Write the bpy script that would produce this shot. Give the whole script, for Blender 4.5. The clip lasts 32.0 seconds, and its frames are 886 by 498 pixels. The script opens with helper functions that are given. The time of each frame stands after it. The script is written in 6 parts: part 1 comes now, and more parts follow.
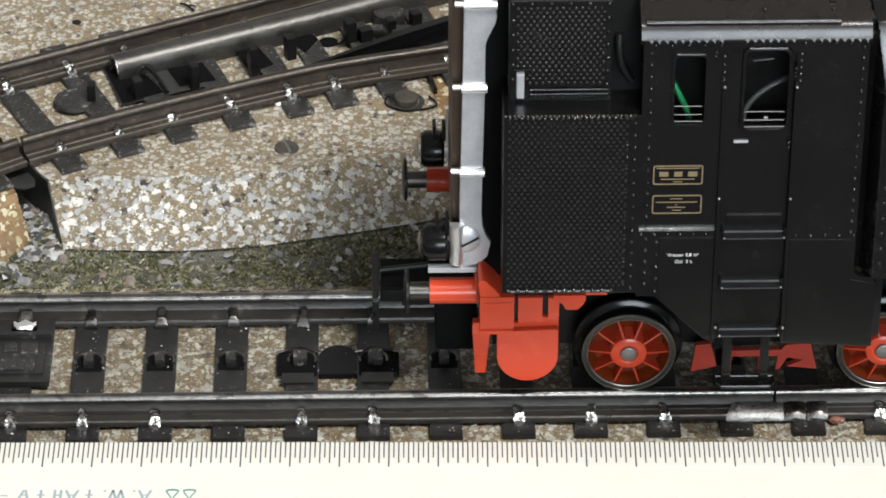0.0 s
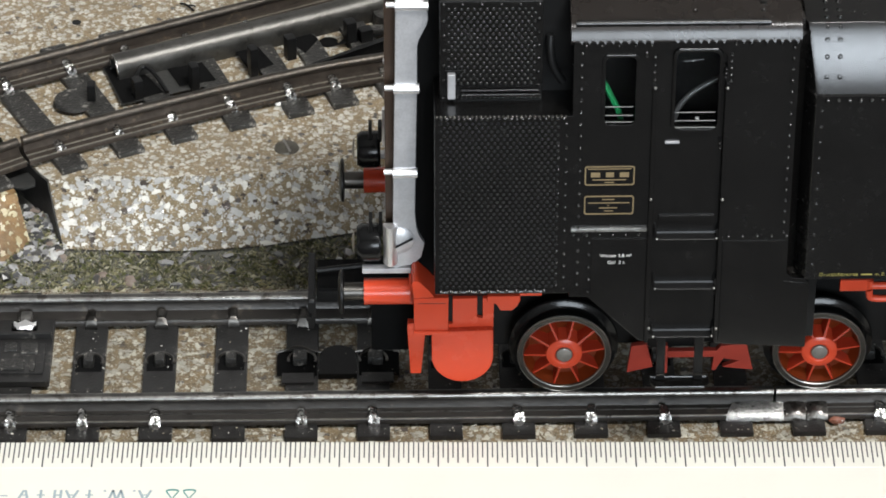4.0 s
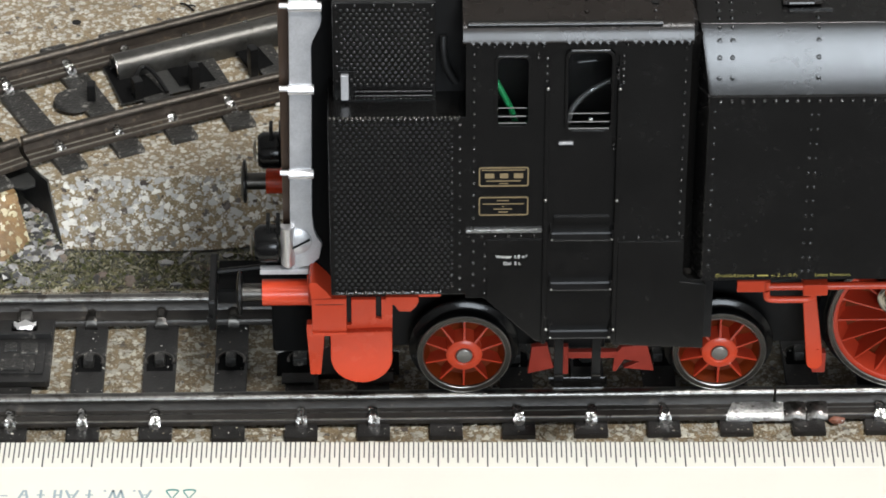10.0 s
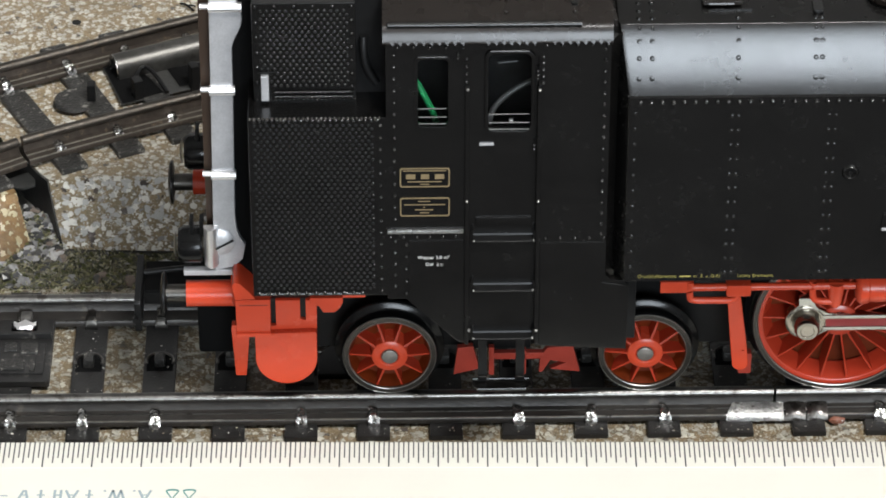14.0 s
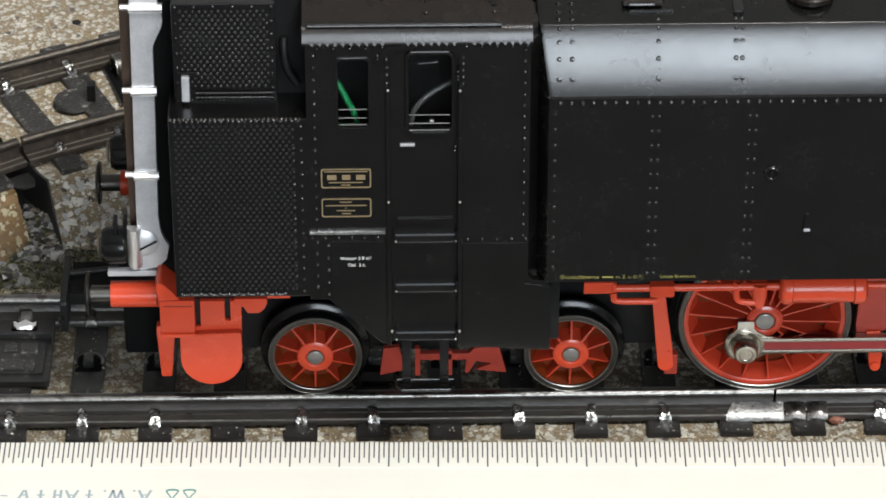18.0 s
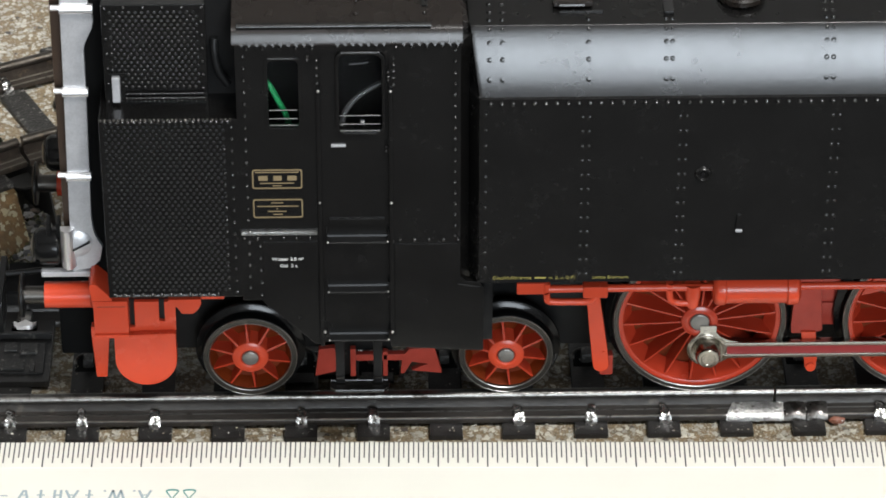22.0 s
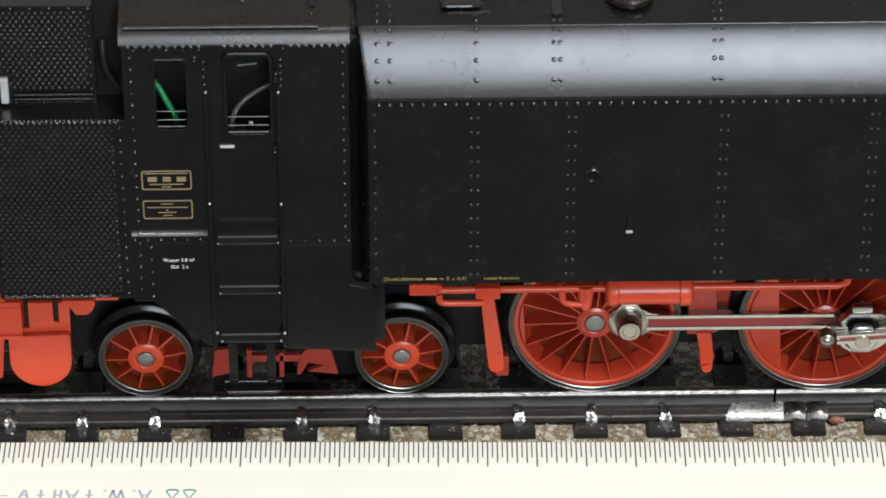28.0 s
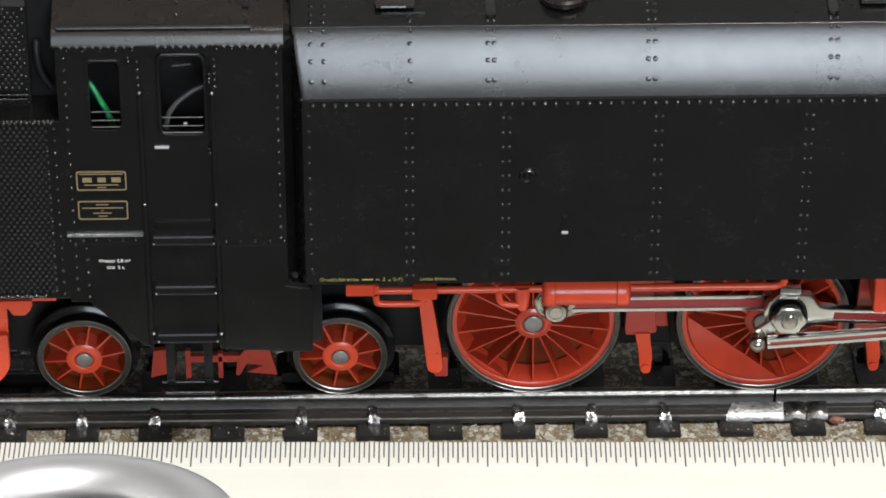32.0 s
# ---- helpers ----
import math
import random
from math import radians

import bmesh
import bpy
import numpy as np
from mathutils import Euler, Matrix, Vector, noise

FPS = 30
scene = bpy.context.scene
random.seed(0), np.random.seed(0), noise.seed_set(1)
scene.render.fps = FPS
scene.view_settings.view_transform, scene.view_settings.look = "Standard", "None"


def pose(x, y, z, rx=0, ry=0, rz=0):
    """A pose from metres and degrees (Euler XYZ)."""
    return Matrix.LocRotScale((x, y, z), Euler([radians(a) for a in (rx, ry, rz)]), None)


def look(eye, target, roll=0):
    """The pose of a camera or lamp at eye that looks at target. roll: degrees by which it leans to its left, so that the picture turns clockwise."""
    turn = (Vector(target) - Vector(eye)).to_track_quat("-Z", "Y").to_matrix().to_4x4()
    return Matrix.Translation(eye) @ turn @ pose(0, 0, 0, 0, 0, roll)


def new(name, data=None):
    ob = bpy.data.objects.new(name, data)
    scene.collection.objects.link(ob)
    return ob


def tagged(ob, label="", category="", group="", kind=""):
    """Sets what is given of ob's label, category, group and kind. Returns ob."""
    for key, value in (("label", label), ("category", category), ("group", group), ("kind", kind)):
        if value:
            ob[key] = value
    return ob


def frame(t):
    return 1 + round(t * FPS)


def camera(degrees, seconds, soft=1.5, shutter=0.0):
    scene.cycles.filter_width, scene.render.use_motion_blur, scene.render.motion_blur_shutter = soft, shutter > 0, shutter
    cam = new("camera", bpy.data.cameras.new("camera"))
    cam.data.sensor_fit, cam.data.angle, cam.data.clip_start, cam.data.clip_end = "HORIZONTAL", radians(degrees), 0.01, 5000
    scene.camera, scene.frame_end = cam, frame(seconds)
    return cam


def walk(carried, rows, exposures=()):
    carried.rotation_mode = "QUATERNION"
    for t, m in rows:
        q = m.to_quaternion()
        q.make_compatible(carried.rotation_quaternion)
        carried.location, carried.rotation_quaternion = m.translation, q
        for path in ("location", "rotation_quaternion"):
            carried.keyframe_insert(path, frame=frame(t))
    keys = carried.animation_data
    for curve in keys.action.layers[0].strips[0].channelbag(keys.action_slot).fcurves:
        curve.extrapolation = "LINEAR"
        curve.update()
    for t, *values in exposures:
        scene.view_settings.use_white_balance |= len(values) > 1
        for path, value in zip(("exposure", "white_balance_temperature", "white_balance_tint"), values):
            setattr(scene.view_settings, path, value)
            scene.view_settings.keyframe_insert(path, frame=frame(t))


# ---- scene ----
K = 0.001  # the place is planned in millimetres; the rail tops lie at z = 0

# ---- camera ----
cam = camera(12.97, 32.0, 1.75, 0.5)
EYE, TARGET = (0.01155, -0.32954, 0.24486), (0.017436, -0.003017, 0.013894)
walk(cam, [(0.0, look(EYE, TARGET)), (32.0, look(EYE, TARGET))])

# ---- world, lamps, exposure ----
scene.view_settings.exposure = 0.0
world = bpy.data.worlds.new("world")
scene.world = world
world.use_nodes = True
world.node_tree.nodes["Background"].inputs["Color"].default_value = (0.55, 0.58, 0.62, 1)
world.node_tree.nodes["Background"].inputs["Strength"].default_value = 0.3


def area_lamp(name, eye, target, sx, sy, watts, colour):
    data = bpy.data.lights.new(name, "AREA")
    data.shape, data.size, data.size_y, data.energy, data.color = "RECTANGLE", sx, sy, watts, colour
    ob = new(name, data)
    ob.matrix_world = look(eye, target)
    return ob


# the daylight of the window behind the camera and the ceiling lamp over the layout
area_lamp("window_light", (0.27, -1.56, 0.42), (0.1, 0.0, 0.06), 0.68, 0.5, 20.0, (0.855, 0.945, 1.03))
area_lamp("ceiling_lamp_light", (0.5, -0.7, 1.57), (0.05, 0.0, 0.0), 0.55, 0.42, 62.0, (0.985, 0.985, 0.985))


# ---- materials ----
def mat(name, colour, rough=0.5, metal=0.0, vary=0.12, scale=900.0, bump=0.0, bump_scale=4000.0, coat=0.0, wear=None, wear_amount=0.0, spec=0.5, bump_mm=0.06):
    """A surface with broad and fine variation of colour, a broad variation of gloss, and fine relief."""
    m = bpy.data.materials.new(name)
    m.use_nodes = True
    n, l = m.node_tree.nodes, m.node_tree.links
    b = n["Principled BSDF"]
    tc = n.new("ShaderNodeTexCoord")
    big, fine = n.new("ShaderNodeTexNoise"), n.new("ShaderNodeTexNoise")
    big.inputs["Scale"].default_value, big.inputs["Detail"].default_value = scale * 0.16, 4
    fine.inputs["Scale"].default_value, fine.inputs["Detail"].default_value = scale, 5
    l.new(tc.outputs["Object"], big.inputs["Vector"])
    l.new(tc.outputs["Object"], fine.inputs["Vector"])
    ramp = n.new("ShaderNodeValToRGB")
    ramp.color_ramp.elements[0].position, ramp.color_ramp.elements[1].position = 0.3, 0.7
    ramp.color_ramp.elements[0].color = (*[c * (1 - vary) for c in colour], 1)
    ramp.color_ramp.elements[1].color = (*[min(1, c * (1 + vary)) for c in colour], 1)
    add = n.new("ShaderNodeMath")
    add.operation = "MULTIPLY_ADD"
    add.inputs[1].default_value, add.inputs[2].default_value = 0.5, 0.0
    l.new(fine.outputs["Fac"], add.inputs[0])
    half = n.new("ShaderNodeMath")
    half.operation = "MULTIPLY_ADD"
    half.inputs[1].default_value = 0.5
    l.new(big.outputs["Fac"], half.inputs[0])
    l.new(add.outputs[0], half.inputs[2])
    l.new(half.outputs[0], ramp.inputs["Fac"])
    out = ramp.outputs["Color"]
    if wear is not None:
        w = n.new("ShaderNodeTexNoise")
        w.inputs["Scale"].default_value, w.inputs["Detail"].default_value, w.inputs["Roughness"].default_value = scale * 0.45, 8, 0.7
        l.new(tc.outputs["Object"], w.inputs["Vector"])
        wr = n.new("ShaderNodeValToRGB")
        wr.color_ramp.elements[0].position = 0.72 - 0.3 * wear_amount
        wr.color_ramp.elements[1].position = 0.78 - 0.3 * wear_amount
        mix = n.new("ShaderNodeMix")
        mix.data_type = "RGBA"
        l.new(w.outputs["Fac"], wr.inputs["Fac"])
        l.new(wr.outputs["Color"], mix.inputs[0])
        l.new(out, mix.inputs[6])
        mix.inputs[7].default_value = (*wear, 1)
        out = mix.outputs[2]
    l.new(out, b.inputs["Base Color"])
    rr = n.new("ShaderNodeMapRange")
    rr.inputs[3].default_value, rr.inputs[4].default_value = max(0.03, rough * 0.84), min(1, rough * 1.2)
    l.new(half.outputs[0], rr.inputs[0])
    rr.inputs[1].default_value, rr.inputs[2].default_value = 0.25, 0.75
    l.new(rr.outputs[0], b.inputs["Roughness"])
    b.inputs["Metallic"].default_value = metal
    b.inputs["Specular IOR Level"].default_value = spec
    b.inputs["Coat Weight"].default_value = coat
    if bump:
        bn, bu = n.new("ShaderNodeTexNoise"), n.new("ShaderNodeBump")
        bn.inputs["Scale"].default_value, bn.inputs["Detail"].default_value = bump_scale, 3
        l.new(tc.outputs["Object"], bn.inputs["Vector"])
        bu.inputs["Strength"].default_value, bu.inputs["Distance"].default_value = bump, bump_mm * K
        l.new(bn.outputs["Fac"], bu.inputs["Height"])
        l.new(bu.outputs["Normal"], b.inputs["Normal"])
    return m


def chips(name, base, light, grey, size, share, dark=(0.06, 0.05, 0.045), rough=0.45, warped=0.0016, low=0.6, fine=0.85):
    """Printed ballast: pale and grey chips of uneven outline on an earthy ground, with dust."""
    m = bpy.data.materials.new(name)
    m.use_nodes = True
    n, l = m.node_tree.nodes, m.node_tree.links
    b = n["Principled BSDF"]
    tc, warp = n.new("ShaderNodeTexCoord"), n.new("ShaderNodeTexNoise")
    warp.inputs["Scale"].default_value, warp.inputs["Detail"].default_value = 1000.0 / size * 1.5, 2
    l.new(tc.outputs["Object"], warp.inputs["Vector"])
    mixv = n.new("ShaderNodeVectorMath")
    mixv.operation = "MULTIPLY_ADD"
    mixv.inputs[1].default_value = (warped * size,) * 3
    l.new(warp.outputs["Color"], mixv.inputs[0])
    l.new(tc.outputs["Object"], mixv.inputs[2])
    v = n.new("ShaderNodeTexVoronoi")
    v.inputs["Scale"].default_value = 1000.0 / size
    l.new(mixv.outputs[0], v.inputs["Vector"])
    sep = n.new("ShaderNodeSeparateColor")
    l.new(v.outputs["Color"], sep.inputs[0])
    # a chip fills its cell up to a size of its own
    lim = n.new("ShaderNodeMapRange")
    lim.inputs[1].default_value, lim.inputs[2].default_value = 0.0, 1.0
    lim.inputs[3].default_value, lim.inputs[4].default_value = share - 0.42, share + 0.22
    l.new(sep.outputs[0], lim.inputs[0])
    less = n.new("ShaderNodeMath")
    less.operation = "SUBTRACT"
    l.new(lim.outputs[0], less.inputs[0])
    l.new(v.outputs["Distance"], less.inputs[1])
    edge = n.new("ShaderNodeMapRange")
    edge.inputs[1].default_value, edge.inputs[2].default_value = -0.03, 0.05
    l.new(less.outputs[0], edge.inputs[0])
    tone = n.new("ShaderNodeValToRGB")
    e = tone.color_ramp.elements
    e[0].position, e[0].color = 0.0, (*dark, 1)
    e[1].position, e[1].color = 1.0, (*light, 1)
    for pos, col in ((0.05, dark), (0.09, grey), (0.5, grey), (0.6, light)):
        x = e.new(pos)
        x.color = (*col, 1)
    l.new(sep.outputs[1], tone.inputs["Fac"])
    soil, sn = n.new("ShaderNodeValToRGB"), n.new("ShaderNodeTexNoise")
    sn.inputs["Scale"].default_value, sn.inputs["Detail"].default_value, sn.inputs["Roughness"].default_value = 700.0 / size, 6, 0.65
    l.new(tc.outputs["Object"], sn.inputs["Vector"])
    soil.color_ramp.elements[0].position, soil.color_ramp.elements[0].color = 0.3, (*[c * low for c in base], 1)
    soil.color_ramp.elements[1].position, soil.color_ramp.elements[1].color = 0.7, (*[c * 1.25 for c in base], 1)
    l.new(sn.outputs["Fac"], soil.inputs["Fac"])
    mix = n.new("ShaderNodeMix")
    mix.data_type = "RGBA"
    l.new(edge.outputs[0], mix.inputs[0])
    l.new(soil.outputs["Color"], mix.inputs[6])
    l.new(tone.outputs["Color"], mix.inputs[7])
    v2, sep2, near2, tone2, mix2 = n.new("ShaderNodeTexVoronoi"), n.new("ShaderNodeSeparateColor"), n.new("ShaderNodeMapRange"), n.new("ShaderNodeMix"), n.new("ShaderNodeMix")
    v2.inputs["Scale"].default_value = 2300.0 / size
    l.new(mixv.outputs[0], v2.inputs["Vector"])
    l.new(v2.outputs["Color"], sep2.inputs[0])
    near2.inputs[1].default_value, near2.inputs[2].default_value, near2.inputs[3].default_value, near2.inputs[4].default_value = 0.3, 0.42, fine, 0.0
    l.new(v2.outputs["Distance"], near2.inputs[0])
    tone2.data_type = mix2.data_type = "RGBA"
    tone2.inputs[6].default_value, tone2.inputs[7].default_value = (*[c * 0.75 for c in base], 1), (*light, 1)
    l.new(sep2.outputs[2], tone2.inputs[0])
    l.new(near2.outputs[0], mix2.inputs[0])
    l.new(soil.outputs["Color"], mix2.inputs[6])
    l.new(tone2.outputs[2], mix2.inputs[7])
    l.new(mix2.outputs[2], mix.inputs[6])
    # dust in broad patches
    dn, dr, dm = n.new("ShaderNodeTexNoise"), n.new("ShaderNodeMapRange"), n.new("ShaderNodeMix")
    dn.inputs["Scale"].default_value, dn.inputs["Detail"].default_value = 90.0, 5
    dr.inputs[1].default_value, dr.inputs[2].default_value, dr.inputs[3].default_value, dr.inputs[4].default_value = 0.45, 0.75, 0.0, 0.35
    dm.data_type = "RGBA"
    dm.inputs[7].default_value = (0.1, 0.085, 0.06, 1)
    l.new(tc.outputs["Object"], dn.inputs["Vector"])
    l.new(dn.outputs["Fac"], dr.inputs[0])
    l.new(dr.outputs[0], dm.inputs[0])
    l.new(mix.outputs[2], dm.inputs[6])
    l.new(dm.outputs[2], b.inputs["Base Color"])
    gl = n.new("ShaderNodeMapRange")
    gl.inputs[3].default_value, gl.inputs[4].default_value = 0.62, rough
    l.new(edge.outputs[0], gl.inputs[0])
    l.new(gl.outputs[0], b.inputs["Roughness"])
    bu = n.new("ShaderNodeBump")
    bu.inputs["Strength"].default_value, bu.inputs["Distance"].default_value = 0.9, 0.12 * K
    rise, grit = n.new("ShaderNodeMath"), n.new("ShaderNodeTexNoise")
    grit.inputs["Scale"].default_value, grit.inputs["Detail"].default_value = 2600.0 / size, 4
    l.new(tc.outputs["Object"], grit.inputs["Vector"])
    rise.operation = "MULTIPLY_ADD"
    rise.inputs[1].default_value = 0.45
    tip = n.new("ShaderNodeMath")
    tip.operation = "MULTIPLY_ADD"
    tip.inputs[1].default_value = 1.6
    l.new(warp.outputs["Fac"], tip.inputs[0])
    l.new(edge.outputs[0], tip.inputs[2])
    l.new(grit.outputs["Fac"], rise.inputs[0])
    l.new(tip.outputs[0], rise.inputs[2])
    l.new(rise.outputs[0], bu.inputs["Height"])
    l.new(bu.outputs["Normal"], b.inputs["Normal"])
    return m


def grains(name, tones, rough):
    """Loose grains or fibres, each with a tone of its own."""
    m = bpy.data.materials.new(name)
    m.use_nodes = True
    n, l = m.node_tree.nodes, m.node_tree.links
    g, ramp, tc, fine, mul = n.new("ShaderNodeNewGeometry"), n.new("ShaderNodeValToRGB"), n.new("ShaderNodeTexCoord"), n.new("ShaderNodeTexNoise"), n.new("ShaderNodeMix")
    ramp.color_ramp.interpolation = "CONSTANT"
    e = ramp.color_ramp.elements
    e[0].color = (*tones[0], 1)
    e[1].position, e[1].color = 1.0 / len(tones), (*tones[1], 1)
    for i, c in enumerate(tones[2:], 2):
        e.new(i / len(tones)).color = (*c, 1)
    l.new(g.outputs["Random Per Island"], ramp.inputs["Fac"])
    fine.inputs["Scale"].default_value, fine.inputs["Detail"].default_value = 1800, 5
    l.new(tc.outputs["Object"], fine.inputs["Vector"])
    mul.data_type, mul.blend_type = "RGBA", "OVERLAY"
    mul.inputs[0].default_value = 0.7
    l.new(ramp.outputs["Color"], mul.inputs[6])
    l.new(fine.outputs["Fac"], mul.inputs[7])
    l.new(mul.outputs[2], n["Principled BSDF"].inputs["Base Color"])
    n["Principled BSDF"].inputs["Roughness"].default_value = rough
    return m


BLACK = mat("satin_black_plastic", (0.0032, 0.003, 0.0028), 0.245, 0, 0.35, 1100, 0.15, 6500, spec=0.56)
TANKBLACK = mat("orange_peel_black_paint", (0.0034, 0.0032, 0.003), 0.25, 0, 0.4, 1300, 0.12, 3600, spec=0.57)
BLACKTOP = mat("satin_black_roof_paint", (0.009, 0.0066, 0.0052), 0.27, 0, 0.15, 500, 0.15, 7000, spec=0.46)
# near-black standing in for shade in slots, wells, gaps and round the coupling
SHADE_BLACK = mat("painted_shade_black", (0.003, 0.003, 0.003), 0.9, spec=0.1)
DEEP = mat("matt_black_plastic", (0.006, 0.006, 0.006), 0.36, 0, 0.2, 700, 0.2, spec=0.2)
AXLE = mat("grey_axle_steel", (0.2, 0.19, 0.175), 0.32, 0.6, 0.2, 1500, 0.3)
RED = mat("red_plastic", (0.47, 0.05, 0.02), 0.25, 0, 0.1, 400, 0.15, 5000, spec=0.32)
# red dimmed for the shade that the overhang throws on the wheels
SHADED_RED = mat("shaded_wheel_red", (0.35, 0.033, 0.014), 0.24, 0, 0.12, 500, 0.12, spec=0.42)
# red darkened for the shade in the wheels' recesses
RED_RECESS_SHADE = mat("red_recess_shade", (0.1, 0.0155, 0.003), 0.4, 0, 0.25, 700, 0.2, spec=0.15)
# red darkened for shade under the cab and behind the rods
BRAKE_SHADE_RED = mat("brake_red_in_shade", (0.27, 0.032, 0.02), 0.36, 0, 0.2, 700, 0.2, spec=0.35)
MAROON = mat("dark_red_enamel", (0.22, 0.016, 0.017), 0.4, 0, 0.15, 700, 0.1)
STEEL = mat("bright_steel", (0.4, 0.39, 0.36), 0.16, 1, 0.08, 800, 0.15, 7000)
POLISHED = mat("polished_nut_steel", (0.42, 0.405, 0.37), 0.2, 1, 0.06, 800, 0.1, 5000)
SILVER = mat("silver_paint", (0.5, 0.5, 0.51), 0.4, 0.55, 0.14, 5200, 0.25, 6000)
DULLSTEEL = mat("dull_steel", (0.36, 0.35, 0.33), 0.4, 1, 0.15, 1500, 0.3, 6000)
TREAD = mat("black_tyre_tread", (0.004, 0.004, 0.004), 0.16, 0.0, 0.15, 900, 0.08, spec=0.22)
TYRE = mat("blackened_tyre_steel", (0.075, 0.071, 0.065), 0.34, 1, 0.15, 900, 0.2)
FOOTEDGE = mat("foot_edge_highlight", (0.55, 0.53, 0.5), 0.32, 1, 0.3, 1500, 0.8, 3000, wear=(0.14, 0.13, 0.12), wear_amount=0.42)
RAILRUST = mat("brown_dusty_rail_steel", (0.058, 0.047, 0.038), 0.34, 0.6, 0.35, 1400, 0.7, 4200, wear=(0.13, 0.1, 0.07), wear_amount=0.45)
FOOTDUST = mat("dusty_foot_edge", (0.14, 0.125, 0.1), 0.55, 0.4, 0.3, 1200, 0.5, 3000, wear=(0.06, 0.05, 0.04), wear_amount=0.5)
RAILSIDE = mat("browned_rail_steel", (0.03, 0.027, 0.024), 0.34, 0.35, 0.35, 700, 0.5, 3000, wear=(0.07, 0.06, 0.05), wear_amount=0.4)
RAILTOP = mat("polished_rail_head", (0.17, 0.165, 0.155), 0.3, 1, 0.3, 1500, 0.5, 4000, wear=(0.08, 0.073, 0.066), wear_amount=0.6)
RAILWORN = mat("dull_rail_head", (0.075, 0.066, 0.056), 0.42, 0.9, 0.35, 1600, 0.7, 4000, wear=(0.1, 0.08, 0.06), wear_amount=0.5)
WINGMETAL = mat("dull_wing_rail_metal", (0.11, 0.106, 0.097), 0.38, 0.9, 0.25, 1600, 0.5, 3600, wear=(0.07, 0.066, 0.06), wear_amount=0.45)
CLIP = mat("bright_clip_metal", (0.55, 0.545, 0.53), 0.26, 1, 0.3, 2500, 1.0, 1700, wear=(0.1, 0.095, 0.09), wear_amount=0.72, bump_mm=0.25)
OLDCLIP = mat("tarnished_clip_metal", (0.52, 0.51, 0.49), 0.26, 1, 0.4, 2500, 1.0, 1900, wear=(0.07, 0.066, 0.06), wear_amount=0.8, bump_mm=0.3)
SCRATCHED = mat("scratched_bright_tin", (0.36, 0.36, 0.35), 0.36, 1, 0.4, 2500, 1.0, 3500, wear=(0.13, 0.125, 0.12), wear_amount=0.5, bump_mm=0.14)
TIE = mat("black_tie_paint", (0.014, 0.0135, 0.013), 0.42, 0, 0.5, 900, 0.7, 3000, wear=(0.09, 0.085, 0.075), wear_amount=0.42, spec=0.45)
TIEOLD = mat("dusty_tie_paint", (0.02, 0.0192, 0.0175), 0.4, 0, 0.7, 2600, 1.0, 3200, wear=(0.2, 0.19, 0.17), wear_amount=0.5, bump_mm=0.14)
NICKEL = mat("warm_nickel_plate", (0.34, 0.315, 0.27), 0.21, 1, 0.1, 900, 0.12, 5000)
LATTICE = mat("black_lattice_plate", (0.004, 0.004, 0.004), 0.34, 0, 0.2, 700, 0.2, spec=0.36)
HOUSING = mat("dark_grey_housing", (0.03, 0.03, 0.028), 0.42, 0.2, 0.35, 1800, 0.6, 3000, wear=(0.1, 0.095, 0.085), wear_amount=0.35)
DUST_HAIR = mat("pale_hair", (0.3, 0.28, 0.24), 0.5, 0, 0.1, 2000)
BROWNSTONE = mat("red_brown_stone", (0.2, 0.075, 0.045), 0.6, 0, 0.3, 1500, 0.5)
PALESTONE = mat("white_stone", (0.75, 0.74, 0.7), 0.5, 0, 0.15, 1500, 0.5)
# paler chips put the slope's glossy sheen into the print
BED = chips("printed_ballast_sheen", (0.19, 0.147, 0.083), (0.62, 0.615, 0.57), (0.4, 0.405, 0.395), 0.72, 0.6, rough=0.14, warped=0.0015, fine=0.6)
BEDTOP = chips("printed_ballast_small", (0.235, 0.18, 0.107), (0.53, 0.51, 0.45), (0.4, 0.38, 0.33), 0.58, 0.54, rough=0.3, warped=0.0012, fine=0.55)
BEDFRONT = chips("printed_ballast_dusty", (0.19, 0.14, 0.078), (0.5, 0.48, 0.4), (0.34, 0.33, 0.28), 0.66, 0.54, rough=0.35, low=0.4, warped=0.0018)
BEDYELLOW = chips("printed_ballast_yellowish", (0.2, 0.115, 0.042), (0.52, 0.48, 0.33), (0.42, 0.36, 0.22), 0.85, 0.42, rough=0.3, warped=0.0012, fine=0.15)
IVORY = mat("ivory_ruler_celluloid", (0.636, 0.622, 0.552), 0.45, 0, 0.03, 120, 0.06, 3000, wear=(0.6, 0.55, 0.42), wear_amount=0.05)
INK = mat("dark_tick_ink", (0.035, 0.035, 0.042), 0.6, 0, 0.2, 2000)
BLUEINK = mat("blue_grey_print", (0.26, 0.32, 0.34), 0.6, 0, 0.15, 2000)
GREENINK = mat("green_print", (0.06, 0.2, 0.18), 0.6, 0, 0.15, 2000)
WHITEINK = mat("white_lettering", (0.75, 0.75, 0.72), 0.5, 0, 0.05, 2000)
YELLOWINK = mat("yellow_lettering", (0.27, 0.23, 0.06), 0.5, 0, 0.1, 2000)
BRASS = mat("brass_print", (0.2, 0.15, 0.08), 0.45, 0.2, 0.12, 2000)
GREENWIRE = mat("green_cable_sleeve", (0.005, 0.17, 0.05), 0.4, 0, 0.08, 800)
GREYWIRE = mat("grey_cable_sleeve", (0.05, 0.05, 0.05), 0.45, 0, 0.08, 800)
CHROME = mat("polished_chrome", (0.93, 0.92, 0.92), 0.4, 1, 0.03, 200)
